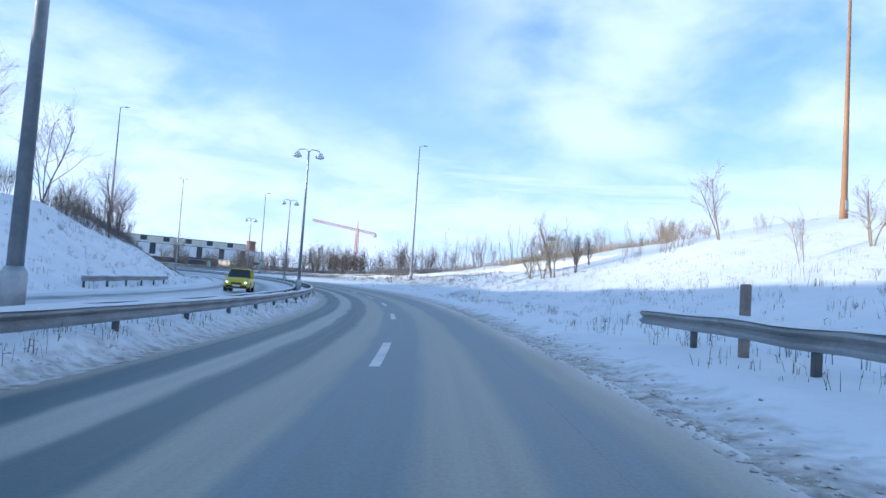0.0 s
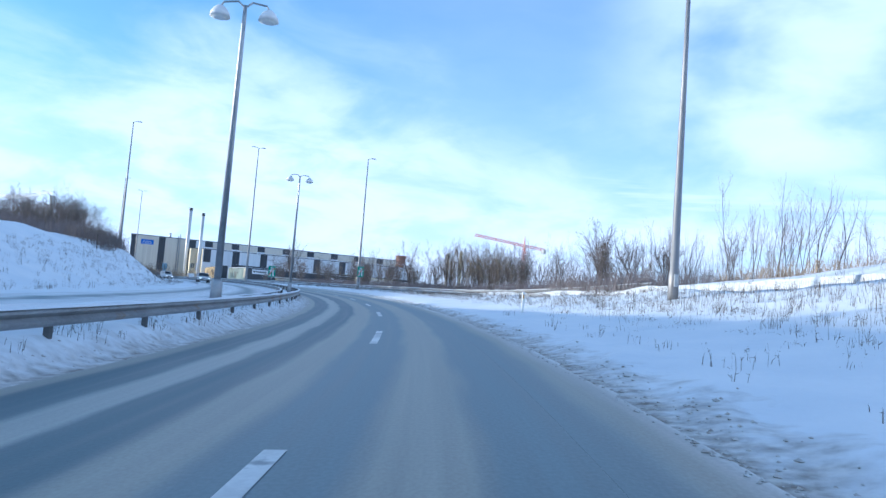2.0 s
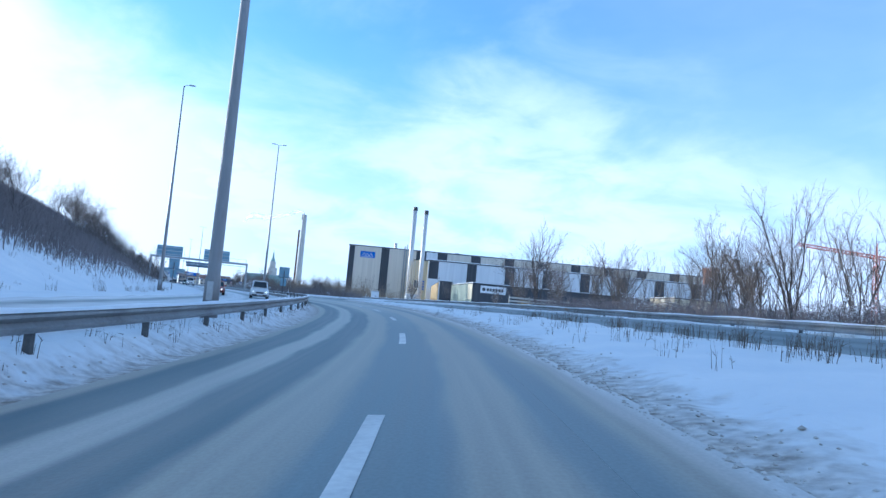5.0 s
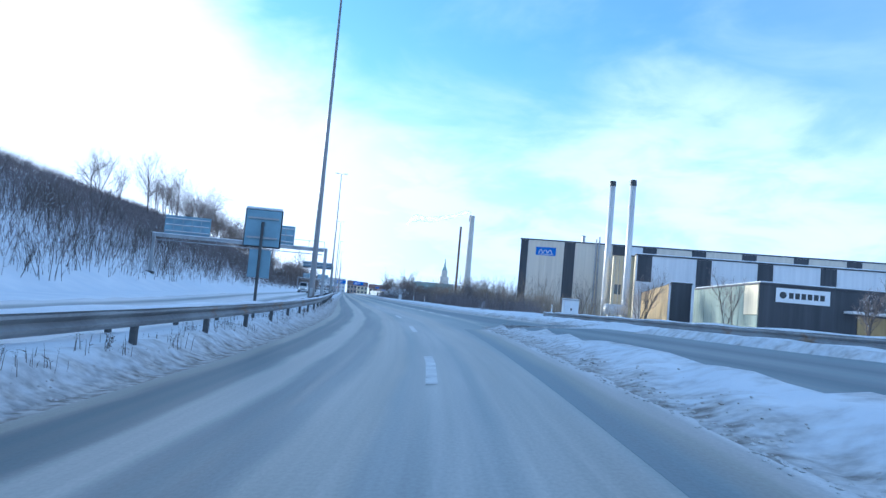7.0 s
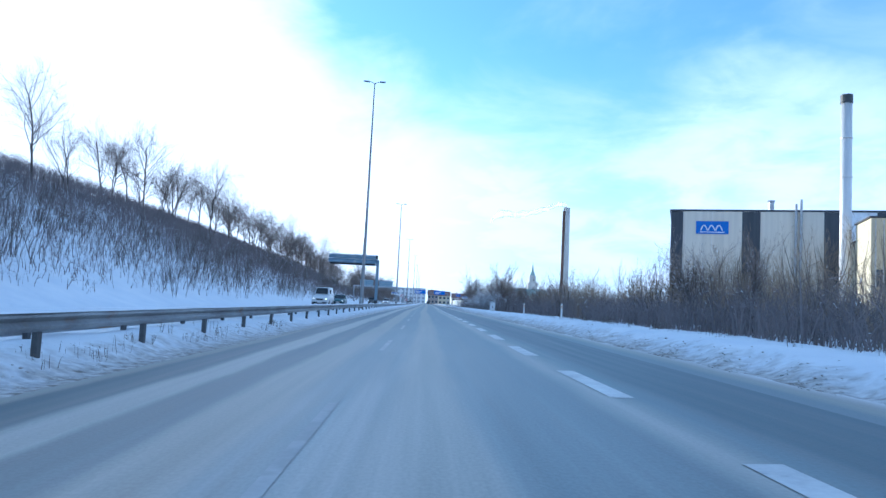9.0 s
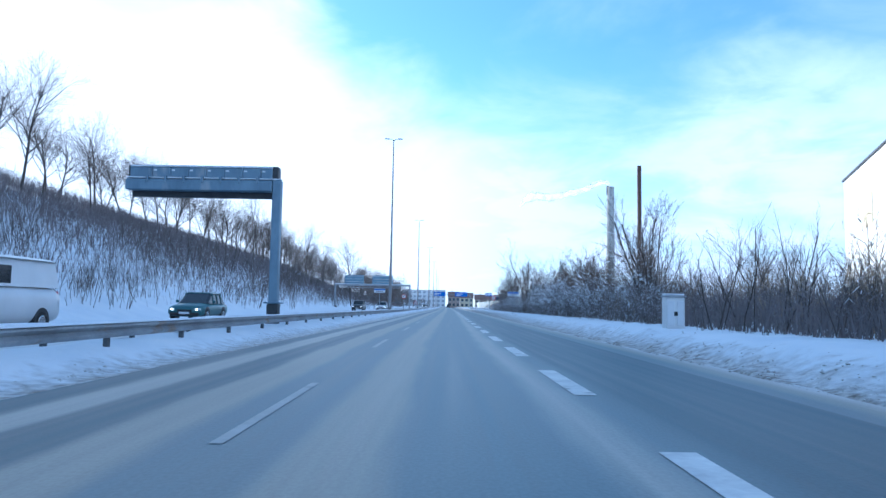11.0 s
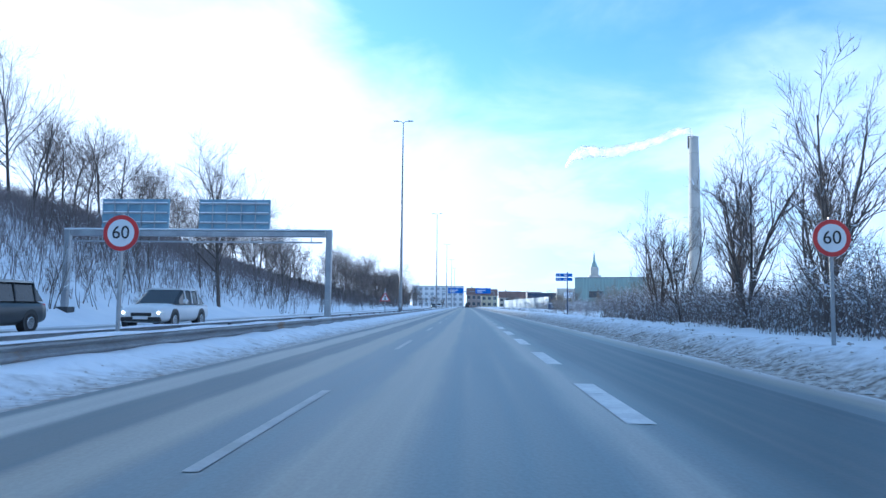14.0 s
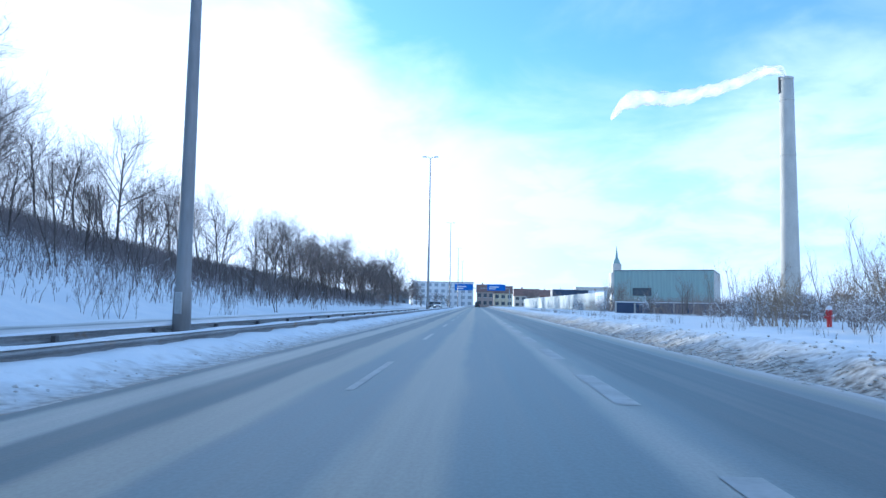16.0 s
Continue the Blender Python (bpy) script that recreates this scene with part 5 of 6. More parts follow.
part("cab", Shape().box(-1, 1, -1, 1, 47, 49.5, 0.1), WHITE, cr)

# brick tone paled, so the distance haze sits in the wall colour
TOWN = material("brown_plaster", (0.42, 0.34, 0.29), (0.33, 0.27, 0.23), 0.5, 0.8, 0.1)
NOISEW = material("noise_wall_sheet", (0.25, 0.33, 0.39), (0.19, 0.26, 0.32), 0.5, 0.6, 0.1, vary=0.15)

# ---- the town at the road's far end ----
hall = block("green_hall", "pale green industrial hall with a flat roof", "hall", 43.9, 459.5, -22, 31, 30, 13.2, VERDI)
part("window_band", Shape().box(6, 12, -0.06, -0.004, 5.0, 7.6), WIN, hall)
part("grey_side", Shape().box(31.02, 31.1, 0.5, 29.5, -0.6, 13.0), CONC, hall)
df = thing("dark_yard_wall", "dark blue-grey panel wall with snow on top", "wall", at=pose(16.4, 311.3, 0, 0, 0, -16))
for k in range(6):
    part("panel", Shape().box(2.3 * k, 2.3 * k + 2.22, 0, 0.12, -0.6, 1.75, 0.02), NAVY, df)
    part("post", Shape().box(2.3 * k - 0.1, 2.3 * k + 0.1, -0.06, 0.18, -0.6, 1.85, 0.02), CONC, df)
part("snow_cap", Shape().box(-0.1, 13.9, -0.08, 0.2, 1.76, 1.88, 0.05), SNOW_CAP, df)
nw = thing("noise_wall", "pale blue-grey sheet wall along the verge", "wall", at=pose(19.4, 335.4, 0, 0, 0, 91.6))
for k in range(48):
    part("sheet", Shape().box(3 * k, 3 * k + 2.94, 0, 0.15, -0.6, 3.55 + 0.02 * (k % 3), 0.03), NOISEW, nw)
bb = part("board", Shape().box(0.6, 7.6, 0.16, 0.24, 1.7, 3.6, 0.03), PLAIN, nw, "white company board")
for k in range(4):
    part("bar", Shape().box(1.4 + 1.4 * k, 2.3 + 1.4 * k, 0.245, 0.26, 2.4, 3.0), BLUEGREY, bb)
block("blue_container", "stacked dark blue container", "container", 25.5, 479, 5, 13, 4, 6.9, NAVY)
ch = thing("church_tower", "dark church tower with a stepped spire on the skyline", "church", at=pose(130, 908, 0))
part("tower", Shape().box(-6, 6, -6, 6, -0.6, 34), CONC, ch)
part("belfry", Shape().box(-4, 4, -4, 4, 34, 43, 0.5), CONC, ch)
part("spire", Shape().tube([(0, 0, 43), (0, 0, 47), (0, 0, 48), (0, 0, 60)], [3.6, 2.4, 1.6, 0.15], 8), VERDI, ch)
part("nave", Shape().box(-40, -6, -7, 7, -0.6, 20), CONC, ch)
block("apartment_block", "pale apartment block at the end of the road", "apartment block", -35.3, 585, 0, 31, 14, 12.4, CLADW, 4, 9, pane=HAZEGLASS)
block("town_house", "brown town house, paled as by haze, with a tiled roof", "house", -2.5, 600, 0, 9, 10, 8.0, TOWN, 2, 3, "gable")
block("town_house", "pale town house with a tiled roof", "house", 6.8, 605, 0, 10, 10, 7.5, CREAM, 2, 3, "gable")
block("town_house", "grey town house with a pitched roof", "house", 18.5, 620, 0, 14, 10, 6.5, CONC, 2, 4, "gable")
block("low_shop", "low grey-blue shop building", "shop", -47, 560, 0, 11, 12, 6.6, NOISEW, 2, 4)
block("low_shop", "low brown shop building", "shop", -64, 575, 0, 15, 12, 7.5, TOWN, 2, 5)
for x0 in (-12.7, 2.6):
    bg = thing("overhead_sign", "blue overhead direction sign on a portal", "road sign", "overhead signs", pose(x0, 556, 0))
    part("leg", Shape().tube([(-3.2 if x0 < 0 else 10.5, 0.3, -0.6), (-3.2 if x0 < 0 else 10.5, 0.3, 9)], 0.2, 8), ZINC, bg)
    part("beam", Shape().tube([(-3.2, 0.3, 9), (10.5, 0.3, 9)], 0.18, 8), ZINC, bg)
    part("board", Shape().box(0, 8.6, -0.1, 0.1, 7.9, 10.9, 0.05), BLUES, bg)
    part("bar", Shape().box(1.0, 5.5, -0.13, -0.102, 9.4, 9.9), PLAIN, bg)
    part("bar", Shape().box(1.0, 4.0, -0.13, -0.102, 8.5, 9.0), PLAIN, bg)
rng = random.Random(5)
for k in range(16):
    x, y = 40 + 22 * k + rng.uniform(-5, 5), 640 + rng.uniform(-30, 140)
    block("distant_house", "distant snowy-roofed town house", "house", x, y, rng.uniform(-12, 12), rng.uniform(9, 18), 10, rng.uniform(5, 10), rng.choice([BRICK, CREAM, CONC, CLADW]), 2, 4, "gable", SNOW_CAP if rng.random() < 0.6 else ROOFT)

# ---- bare trees and brush ----
class Grower:
    """A leafless tree: thick wood goes to trunk, thin wood to crown; snow gathers on some twigs."""

    def __init__(self, seed):
        self.r = random.Random(seed)
        self.trunk, self.crown, self.snow = Shape(), Shape(), Shape()

    coarse, least, low = False, 0.009, 0.32

    def limb(self, p, d, length, rad, level, last, up=0.25, spread=38.0, kids=(5, 4, 4, 4), keep=0.62, snowy=0.0):
        r = self.r
        segs = (4, 2, 1, 1, 1)[min(level, 4)] if self.coarse else (5, 4, 3, 1, 1)[min(level, 4)]
        pts, rads = [p.copy()], [rad]
        q, dd = p.copy(), d.copy()
        for k in range(segs):
            bend = 0.10 + 0.06 * level
            dd = (dd + Vector((r.gauss(0, bend), r.gauss(0, bend), r.gauss(0, bend * 0.6) + up * 0.12))).normalized()
            q = q + dd * length / segs
            pts.append(q.copy())
            rads.append(rad * (1 - 0.72 * (k + 1) / segs) if level else rad * (1 - 0.6 * (k + 1) / segs))
        target = self.trunk if level <= 1 else self.crown
        if level >= (1 if self.coarse else 2):
            side = dd.cross(Vector((r.gauss(0, 1), r.gauss(0, 1), r.gauss(0, 1)))).normalized()
            w = max(rad, self.least)
            v = [x for a, q_ in zip(pts[:-1], rads) for x in (a - side * max(q_, w * 0.6), a + side * max(q_, w * 0.6))] + [pts[-1]]
            n_ = len(pts) - 1
            target.add(v, [(2 * i, 2 * i + 1, 2 * i + 3, 2 * i + 2) for i in range(n_ - 1)] + [(2 * n_ - 2, 2 * n_ - 1, 2 * n_)])
        else:
            target.tube(pts, rads, ((3, 3, 3, 3, 3) if self.coarse else (6, 4, 3, 3, 3))[min(level, 4)], cap=False)
        if snowy and level >= 1 and r.random() < snowy:
            i = r.randrange(len(pts) - 1)
            a, e = pts[i], pts[i + 1]
            if (e - a).normalized().z < 0.8:
                side = (e - a).cross(Vector((0, 0, 1))).normalized() * (rads[i] + r.uniform(0.008, 0.022))
                top = Vector((0, 0, rads[i] + r.uniform(0.015, 0.04)))
                e = a.lerp(e, r.uniform(0.4, 0.9))
                self.snow.add([a - side, a + top, a + side, e - side * 0.6, e + top * 0.6, e + side * 0.6], [(0, 1, 4, 3), (1, 2, 5, 4), (0, 2, 1), (3, 4, 5)])
        if level >= last:
            return
        n = kids[min(level, len(kids) - 1)]
        for k in range(n):
            f = (self.low if level == 0 else 0.2) + (0.98 - self.low if level == 0 else 0.78) * (k + r.random() * 0.8) / n
            f = min(f, 0.99)
            i = min(int(f * segs), segs - 1)
            g = f * segs - i
            b = pts[i].lerp(pts[i + 1], g)
            axis = (pts[i + 1] - pts[i]).normalized()
            side = axis.cross(Vector((r.gauss(0, 1), r.gauss(0, 1), r.gauss(0, 1)))).normalized()
            ang = radians(spread * r.uniform(0.65, 1.35))
            nd = (axis * math.cos(ang) + side * math.sin(ang) + Vector((0, 0, up))).normalized()
            self.limb(b, nd, length * keep * r.uniform(0.7, 1.15) * (1.15 - 0.45 * f), max(rads[i] * (0.46 if level < 1 else 0.42), 0.005), level + 1, last, up, spread, kids, keep, snowy)


def make_tree(name, seed, tall, rad, label, category, group, stems=1, last=3, kids=(6, 5, 4, 4), spread=38, up=0.25, keep=0.6, snowy=0.0, scatter=0.0, lean=0.06, wood=None, twig=None, low=0.32, thin=0.0):
    g = Grower(seed)
    g.coarse = stems > 5
    g.least = thin or (0.011 if stems < 6 else 0.009)
    g.low = low
    for k in range(stems):
        a = g.r.uniform(0, 6.28)
        rr = scatter * math.sqrt(g.r.random())
        d = Vector((g.r.gauss(0, lean), g.r.gauss(0, lean), 1)).normalized()
        g.limb(Vector((rr * math.cos(a), rr * math.sin(a), -0.25)), d, tall * g.r.uniform(0.7, 1.1) * (1 if stems == 1 else 0.95), rad * g.r.uniform(0.75, 1.15), 0, last, up, spread, kids, keep, snowy)
    root = thing(name, label, category, group, pose(0, 0, -50))
    many = "stuff" if stems > 1 else ""
    tagged(part("trunk" if stems == 1 else "brushwood", g.trunk, wood or BARK, root), kind=many)
    tagged(part("crown", g.crown, twig or TWIG, root), kind=many)
    if g.snow.v:
        tagged(part("snow", g.snow, SNOW_CAP, root, "snow lying on the twigs"), kind="stuff")
    return root


used = set()


def plant(kinds, s, l, rng, size=1.0, lift=0.0):
    """Sets one of the kinds at station s, lateral l; the first use takes the original, later ones copy it."""
    src = rng.choice(kinds)
    p = spot(s, l, lift)
    m = pose(p.x, p.y, p.z, 0, 0, rng.uniform(0, 360))
    ob = src
    if src.name in used:
        ob = copy_thing(src, m)
    else:
        used.add(src.name)
        src.matrix_basis = m
    k = size * rng.uniform(0.85, 1.18)
    ob.scale = (k, k, k * rng.uniform(0.92, 1.1))
    return ob


FROST = material("frosted_twigs", (0.2, 0.17, 0.155), (0.13, 0.11, 0.105), 6, 0.9, vary=0.3, spots=((0.7, 0.73, 0.78), 9.0, 0.54))
T = [make_tree("bare_tree", 10 + k, 7.6, 0.11, "leafless dark tree with a fine upswept crown on the hill", "tree", "hill trees", 1, 3, (17, 10, 9), 42, 0.17, 0.6, low=(0.28, 0.36, 0.2, 0.32, 0.24)[k], thin=0.0105) for k in range(5)]
TM = [make_tree("multi_stemmed_tree", 30 + k, 7.2, 0.065, "leafless multi-stemmed tree with a fine upright crown", "tree", "multi-stemmed trees", 3, 3, (11, 7, 7), 36, 0.22, 0.5, 0, 0.6, 0.12, low=0.22, thin=0.0105) for k in range(3)]
S = [make_tree("thicket", 50 + k, 3.3, 0.026, "thicket of thin dark saplings on the snowy slope", "thicket", "slope brush", 13, 2, (9, 6), 30, 0.35, 0.42, 0.04, 2.2, 0.2) for k in range(5)]
H = [make_tree("snowy_bush", 70 + k, 2.3, 0.02, "dense leafless bush with snow on its twigs", "bush", "roadside bushes", 11, 3, (6, 4, 3), 44, 0.14, 0.5, 0.24, 0.9, 0.34, FROST, FROST) for k in range(4)]
B = [make_tree("sapling_clump", 90 + k, 5.2, 0.035, "clump of tall leafless ochre saplings", "thicket", "tree belt", 8, 3, (9, 5, 4), 27, 0.34, 0.38, 0.0, 2.4, 0.12, BARK, TWIG2) for k in range(4)]
W = [make_tree("dry_shrub", 110 + k, 2.4, 0.018, "ochre leafless shrub lit by low sun", "shrub", "ochre shrubs", 13, 3, (7, 4, 3), 36, 0.27, 0.44, 0.02, 1.0, 0.25, TWIG2, TWIG2) for k in range(3)]
SPEC = [make_tree("roadside_tree", 130 + k, 6.8, 0.075, "broad leafless roadside tree with several upswept stems", "tree", "roadside trees", 4, 3, (13, 9, 8), 33, 0.26, 0.45, 0.05, 0.25, 0.055, low=0.18, thin=0.01) for k in range(3)]
# lit copy of the bark: bright sun is put into its pale colour
SUNLIT_BARK = material("sunlit_pale_bark", (0.36, 0.3, 0.23), (0.24, 0.195, 0.145), 6, 0.9, 0.3, vary=0.4)
O = [make_tree("ochre_tree", 150 + k, 5.4, 0.07, "ochre leafless tree, sunlight put into its pale bark, on the snowy bank", "tree", "bank trees", 2 + k, 3, (11, 8, 7), 38, 0.2, 0.46, 0.03, 0.3, 0.09, SUNLIT_BARK, TWIG2, low=0.24, thin=0.01) for k in range(2)]
TALLNESS = {o.name: max(v.co.z for c in o.children for v in c.data.vertices) for o in T + TM + B + SPEC + O}


def plant_tall(kinds, s, l, rng, tall):
    """Like plant, but to a given height in metres."""
    ob = plant(kinds, s, l, rng)
    src = next(o for o in kinds if o.children[0].data == ob.children[0].data)
    k = tall / TALLNESS[src.name]
    ob.scale = (k, k, k)
    return ob


rng = random.Random(21)
# crest of the left hill
s = 236.0
while s < 300:
    plant(TM + T, s, -42 + rng.uniform(-4, 3), rng, 0.62)
    s += rng.uniform(2.5, 5)
crest = [347.0, 353.5, 361.0, 375.8, 383.5, 396.0]
while crest[-1] < 640:
    crest.append(crest[-1] + (5.5 if 509 < crest[-1] < 515 else rng.uniform(2.2, 4.2)))
for s in crest:
    plant(T + T + TM, s, -44.3 + rng.uniform(-1.5, 2.0), rng, 1.12 if s < 480 else 1.26 if s < 530 else 1.12 if s < 575 else 1.3)
    if s > 520 and rng.random() < 0.6:
        plant(TM + T, s + rng.uniform(-2, 2), -50 + rng.uniform(-3, 3), rng, 1.05)
s = 640.0
while s < 850:
    plant(T + TM, s, -33 + rng.uniform(-10, 9), rng, 1.45)
    s += rng.uniform(2.6, 4.6)
# brush on the slope
for k in range(130):
    s = rng.uniform(262, 700) if k % 5 else rng.uniform(290, 460)
    f = rng.random()
    plant(S, s, -20.6 - 13 * f, rng, 0.75 + 0.35 * f + (0.2 if s > 460 else 0))
for k in range(30):
    plant(TM + T, rng.uniform(520, 720), -21.5 - 18 * rng.random(), rng, 0.5 + 0.3 * rng.random())
for k in range(34):
    plant(TM + T, rng.uniform(610, 790), -21.5 - 13 * rng.random(), rng, 0.9 + 0.5 * rng.random())
for s, l in ((532, -17.5), (536, -19.5), (548, -18), (560, -19), (575, -18.5), (590, -19)):
    plant(TM + S, s, l, rng, 0.55)
# left slope beside the bend
for s, l, k in ((77, -24.4, 0.75), (80, -25.5, 0.7), (84, -25.8, 0.7), (70, -24.0, 0.6), (60, -27.0, 0.9), (52, -28.5, 0.95), (46, -27.0, 0.9), (66, -26.5, 0.6), (123, -26.5, 0.5), (150, -25.0, 0.4)):
    plant(T + TM, s, l, rng, k)
for k in range(34):
    plant(S, rng.uniform(40, 98), rng.uniform(-30, -25), rng, 0.6)
for k in range(34):
    plant(TM + T, rng.uniform(180, 246), rng.uniform(-41, -31), rng, 0.55)
for k in range(26):
    plant(TM + B, rng.uniform(176, 250), rng.uniform(-40, -29), rng, 0.85)
# sunlit bank to the right of the bend
for s, l, h in ((55.1, 13.2, 5.6), (59.6, 12.9, 3.5), (40.6, 18.7, 5.2), (56.2, 12.9, 3.6), (26.2, 14.6, 2.4), (24.6, 16.2, 2.8)):
    plant_tall(O, s, l, rng, h)
for s, l, k in ((60.4, 13.4, 0.9), (57.2, 15.6, 0.7), (43.9, 17.2, 0.95), (44.6, 17.9, 0.85), (42.6, 17.7, 0.7), (47.5, 16.4, 0.6), (75.9, 36.2, 1.3), (78, 38, 1.2), (73, 34, 0.9), (62, 33, 0.8), (66, 30, 0.9), (80, 30, 1.1), (84, 28, 1.1), (90, 30, 1.3), (95, 32, 1.4), (48, 22, 0.6), (38, 20, 0.5), (30, 24, 0.6)):
    plant(W, s, l, rng, k)
# belt of saplings behind the slip road
for k in range(50):
    s = rng.uniform(96, 215)
    plant(B, s, rng.uniform(25, 42) + max(0, 120 - s) * 0.35, rng, 1.05)
for k in range(34):
    s = rng.uniform(130, 232)
    plant(H, s, rng.uniform(20.0, 26), rng, 0.8)
for k in range(16):
    plant_tall(B + TM, 150 + 1.5 * k, rng.uniform(20.5, 25), rng, rng.uniform(7.0, 8.6))
for k in range(22):
    plant(B + TM, rng.uniform(200, 240), rng.uniform(22, 32), rng, 0.95)
for k in range(30):
    plant(TM + SPEC, rng.uniform(118, 215), rng.uniform(21, 27.5), rng, 0.8)
for s, l, k in ((232, 24, 1.0), (238, 27, 0.9), (190, 22, 0.95), (198, 23, 0.9), (207, 21.5, 0.95), (183, 24, 1.0), (243, 40, 1.1), (176, 23, 0.95), (168, 25, 1.0)):
    plant(SPEC + TM, s, l, rng, k)
for s, l, k in ((262, 29.5, 1.35), (268, 30, 1.3), (292, 27, 0.8), (297, 22, 0.7), (303, 24, 0.75), (308, 20, 0.6), (284, 33, 0.8)):
    plant(SPEC + TM, s, l, rng, k)
# hedge along the right of the straight
for k in range(60):
    s = 318 + 122 * rng.random()
    plant((S + W + W) if k % 3 else S, s, rng.uniform(9.8, 16.0), rng, rng.uniform(0.45, 0.8) if s < 345 else rng.uniform(0.65, 0.95))
for k in range(84):
    s = 402 + 80 * rng.random()
    plant(H, s, rng.uniform(9.4, 13.0), rng, rng.uniform(0.8, 1.35))
for k in range(30):
    plant(H, rng.uniform(482, 516), rng.uniform(10.0, 13.5), rng, rng.uniform(0.5, 0.9))
for k in range(40):
    s = rng.uniform(395, 482)
    plant_tall(TM + B, s, rng.uniform(13, 23), rng, rng.uniform(4.4, 6.2))
for k in range(26):
    plant(W, rng.uniform(320, 400), rng.uniform(14, 26), rng, rng.uniform(1.1, 1.8))
for s, l in ((336, 20), (340, 23), (345, 21), (352, 20), (356, 23), (361, 20), (366, 24), (372, 21), (379, 22), (385, 24), (391, 21), (332, 24)):
    plant(B, s, l, rng, 0.9)
for s, l, h in ((337.0, 12.6, 4.6), (328, 11.4, 3.6), (339, 14.5, 4.4), (341.5, 14.0, 4.2), (403.2, 10.6, 6.4), (406.6, 11.2, 7.0), (410.5, 12.5, 5.6), (417.4, 10.6, 5.0), (426, 12.3, 5.8), (428.5, 13.0, 5.4), (450.2, 10.6, 6.2), (453.6, 9.7, 8.6), (457.0, 12.5, 5.4),
                (482.2, 10.3, 8.6), (484.8, 11.4, 7.6), (487.6, 10.0, 9.0), (491.2, 10.9, 7.6), (495.5, 10.0, 6.5), (500.2, 10.3, 7.9)):
    plant_tall(SPEC, s, l, rng, h * (1.1 if s < 480 else 0.97))
for k in range(12):
    plant_tall(TM + SPEC, 427 + 2.1 * k, rng.uniform(11.3, 13.6), rng, rng.uniform(5.4, 6.6))
for k in range(8):
    plant_tall(B, 331 + 2.2 * k, rng.uniform(13, 17), rng, rng.uniform(4.2, 5.4))
for s, l, h in ((54.4, 15.0, 4.6), (57.4, 17.2, 3.4), (258, 30.5, 9.5), (265, 33, 9.2), (271, 31, 8.2)):
    plant_tall(SPEC, s, l, rng, h)
for k in range(46):
    s = rng.uniform(508, 640)
    plant(W + W + H, s, rng.uniform(14, 34), rng, rng.uniform(0.6, 1.1))
for k in range(26):
    plant(H, rng.uniform(528, 562), rng.uniform(11.6, 15.0), rng, rng.uniform(0.45, 0.75))
for s, l, k in ((553.2, 11.9, 1.0), (553.8, 12.3, 0.9), (557, 20, 1.5), (561, 23, 1.6), (566, 21, 1.5), (556, 24, 1.4), (572, 25, 1.5), (578, 22, 1.3), (548, 19, 1.2)):
    plant(W, s, l, rng, k)
for s, l, k in ((560, 26, 0.85), (568, 29, 0.9), (577, 30, 0.8), (590, 19, 0.5), (598, 18, 0.45)):
    plant(TM, s, l, rng, k)
plant(T, 806, -37, rng, 1.9)
plant(T, 522, -21.4, rng, 1.3)
for k in range(16):
    plant(T + TM, rng.uniform(760, 900), rng.uniform(-34, -12), rng, rng.uniform(0.6, 0.9))
for k in range(26):
    plant(W + B, rng.uniform(560, 690), rng.uniform(20, 70), rng, rng.uniform(0.8, 1.2))
for k in range(18):
    plant(T + TM, rng.uniform(720, 900), rng.uniform(15, 60), rng, rng.uniform(0.7, 1.0))

HILLTWIG = material("grey_brushwood", (0.245, 0.212, 0.208), (0.16, 0.138, 0.138), 0.4, 0.9, fine=3)

# ---- fine brushwood too dense to count ----
def brush(name, label, n, where, tall, mat, seed, lean=0.3):
    """Single thin stems with one or two side twigs, all in one mesh."""
    g = np.random.default_rng(seed)
    s, l, size = where(g, n)
    x, y = plan(s, l)
    root = np.stack([x, y, height(s, l) - 0.05], -1)
    h = tall * size * g.uniform(0.45, 1.1, n)
    a = g.uniform(0, 6.28, n)
    w = g.uniform(0.012, 0.032, n)
    c = np.stack([np.cos(a) * w, np.sin(a) * w, np.zeros(n)], -1)
    top = np.stack([g.normal(0, lean, n) * h, g.normal(0, lean, n) * h, h], -1)
    mid = root + top * np.array([0.35, 0.35, 0.55])
    v = np.stack([root - c, root + c, mid + c * 0.7, mid - c * 0.7, root + top], 1).reshape(-1, 3)
    i = np.arange(n)[:, None] * 5
    quads = (i + np.array([0, 1, 2, 3])).tolist()
    tris = [(i + np.array([3, 2, 4]))]
    verts, count = [v], len(v)
    for k in range(2):
        pick = np.arange(n)
        f = g.uniform(0.3, 0.9, len(pick))[:, None]
        b0 = root[pick] + top[pick] * f
        d = np.stack([g.normal(0, 0.28, len(pick)), g.normal(0, 0.28, len(pick)), g.uniform(0.05, 0.35, len(pick))], -1) * h[pick][:, None]
        t = np.stack([b0 - c[pick] * 0.6, b0 + c[pick] * 0.6 + np.array([0, 0, 0.015]), b0 + d], 1).reshape(-1, 3)
        verts.append(t)
        tris.append(count + np.arange(len(pick))[:, None] * 3 + np.array([0, 1, 2]))
        count += len(t)
    me = bpy.data.meshes.new(name)
    me.from_pydata(np.concatenate(verts).tolist(), [], quads + np.concatenate(tris).tolist())
    me.materials.append(mat)
    return tagged(part(name, me, None), label, "brush", kind="stuff")


def hill_spot(g, n):
    u = g.random(n) ** 0.55
    return g.uniform(228, 720, n), -20.8 - 25.5 * u, 0.45 + 0.4 * u


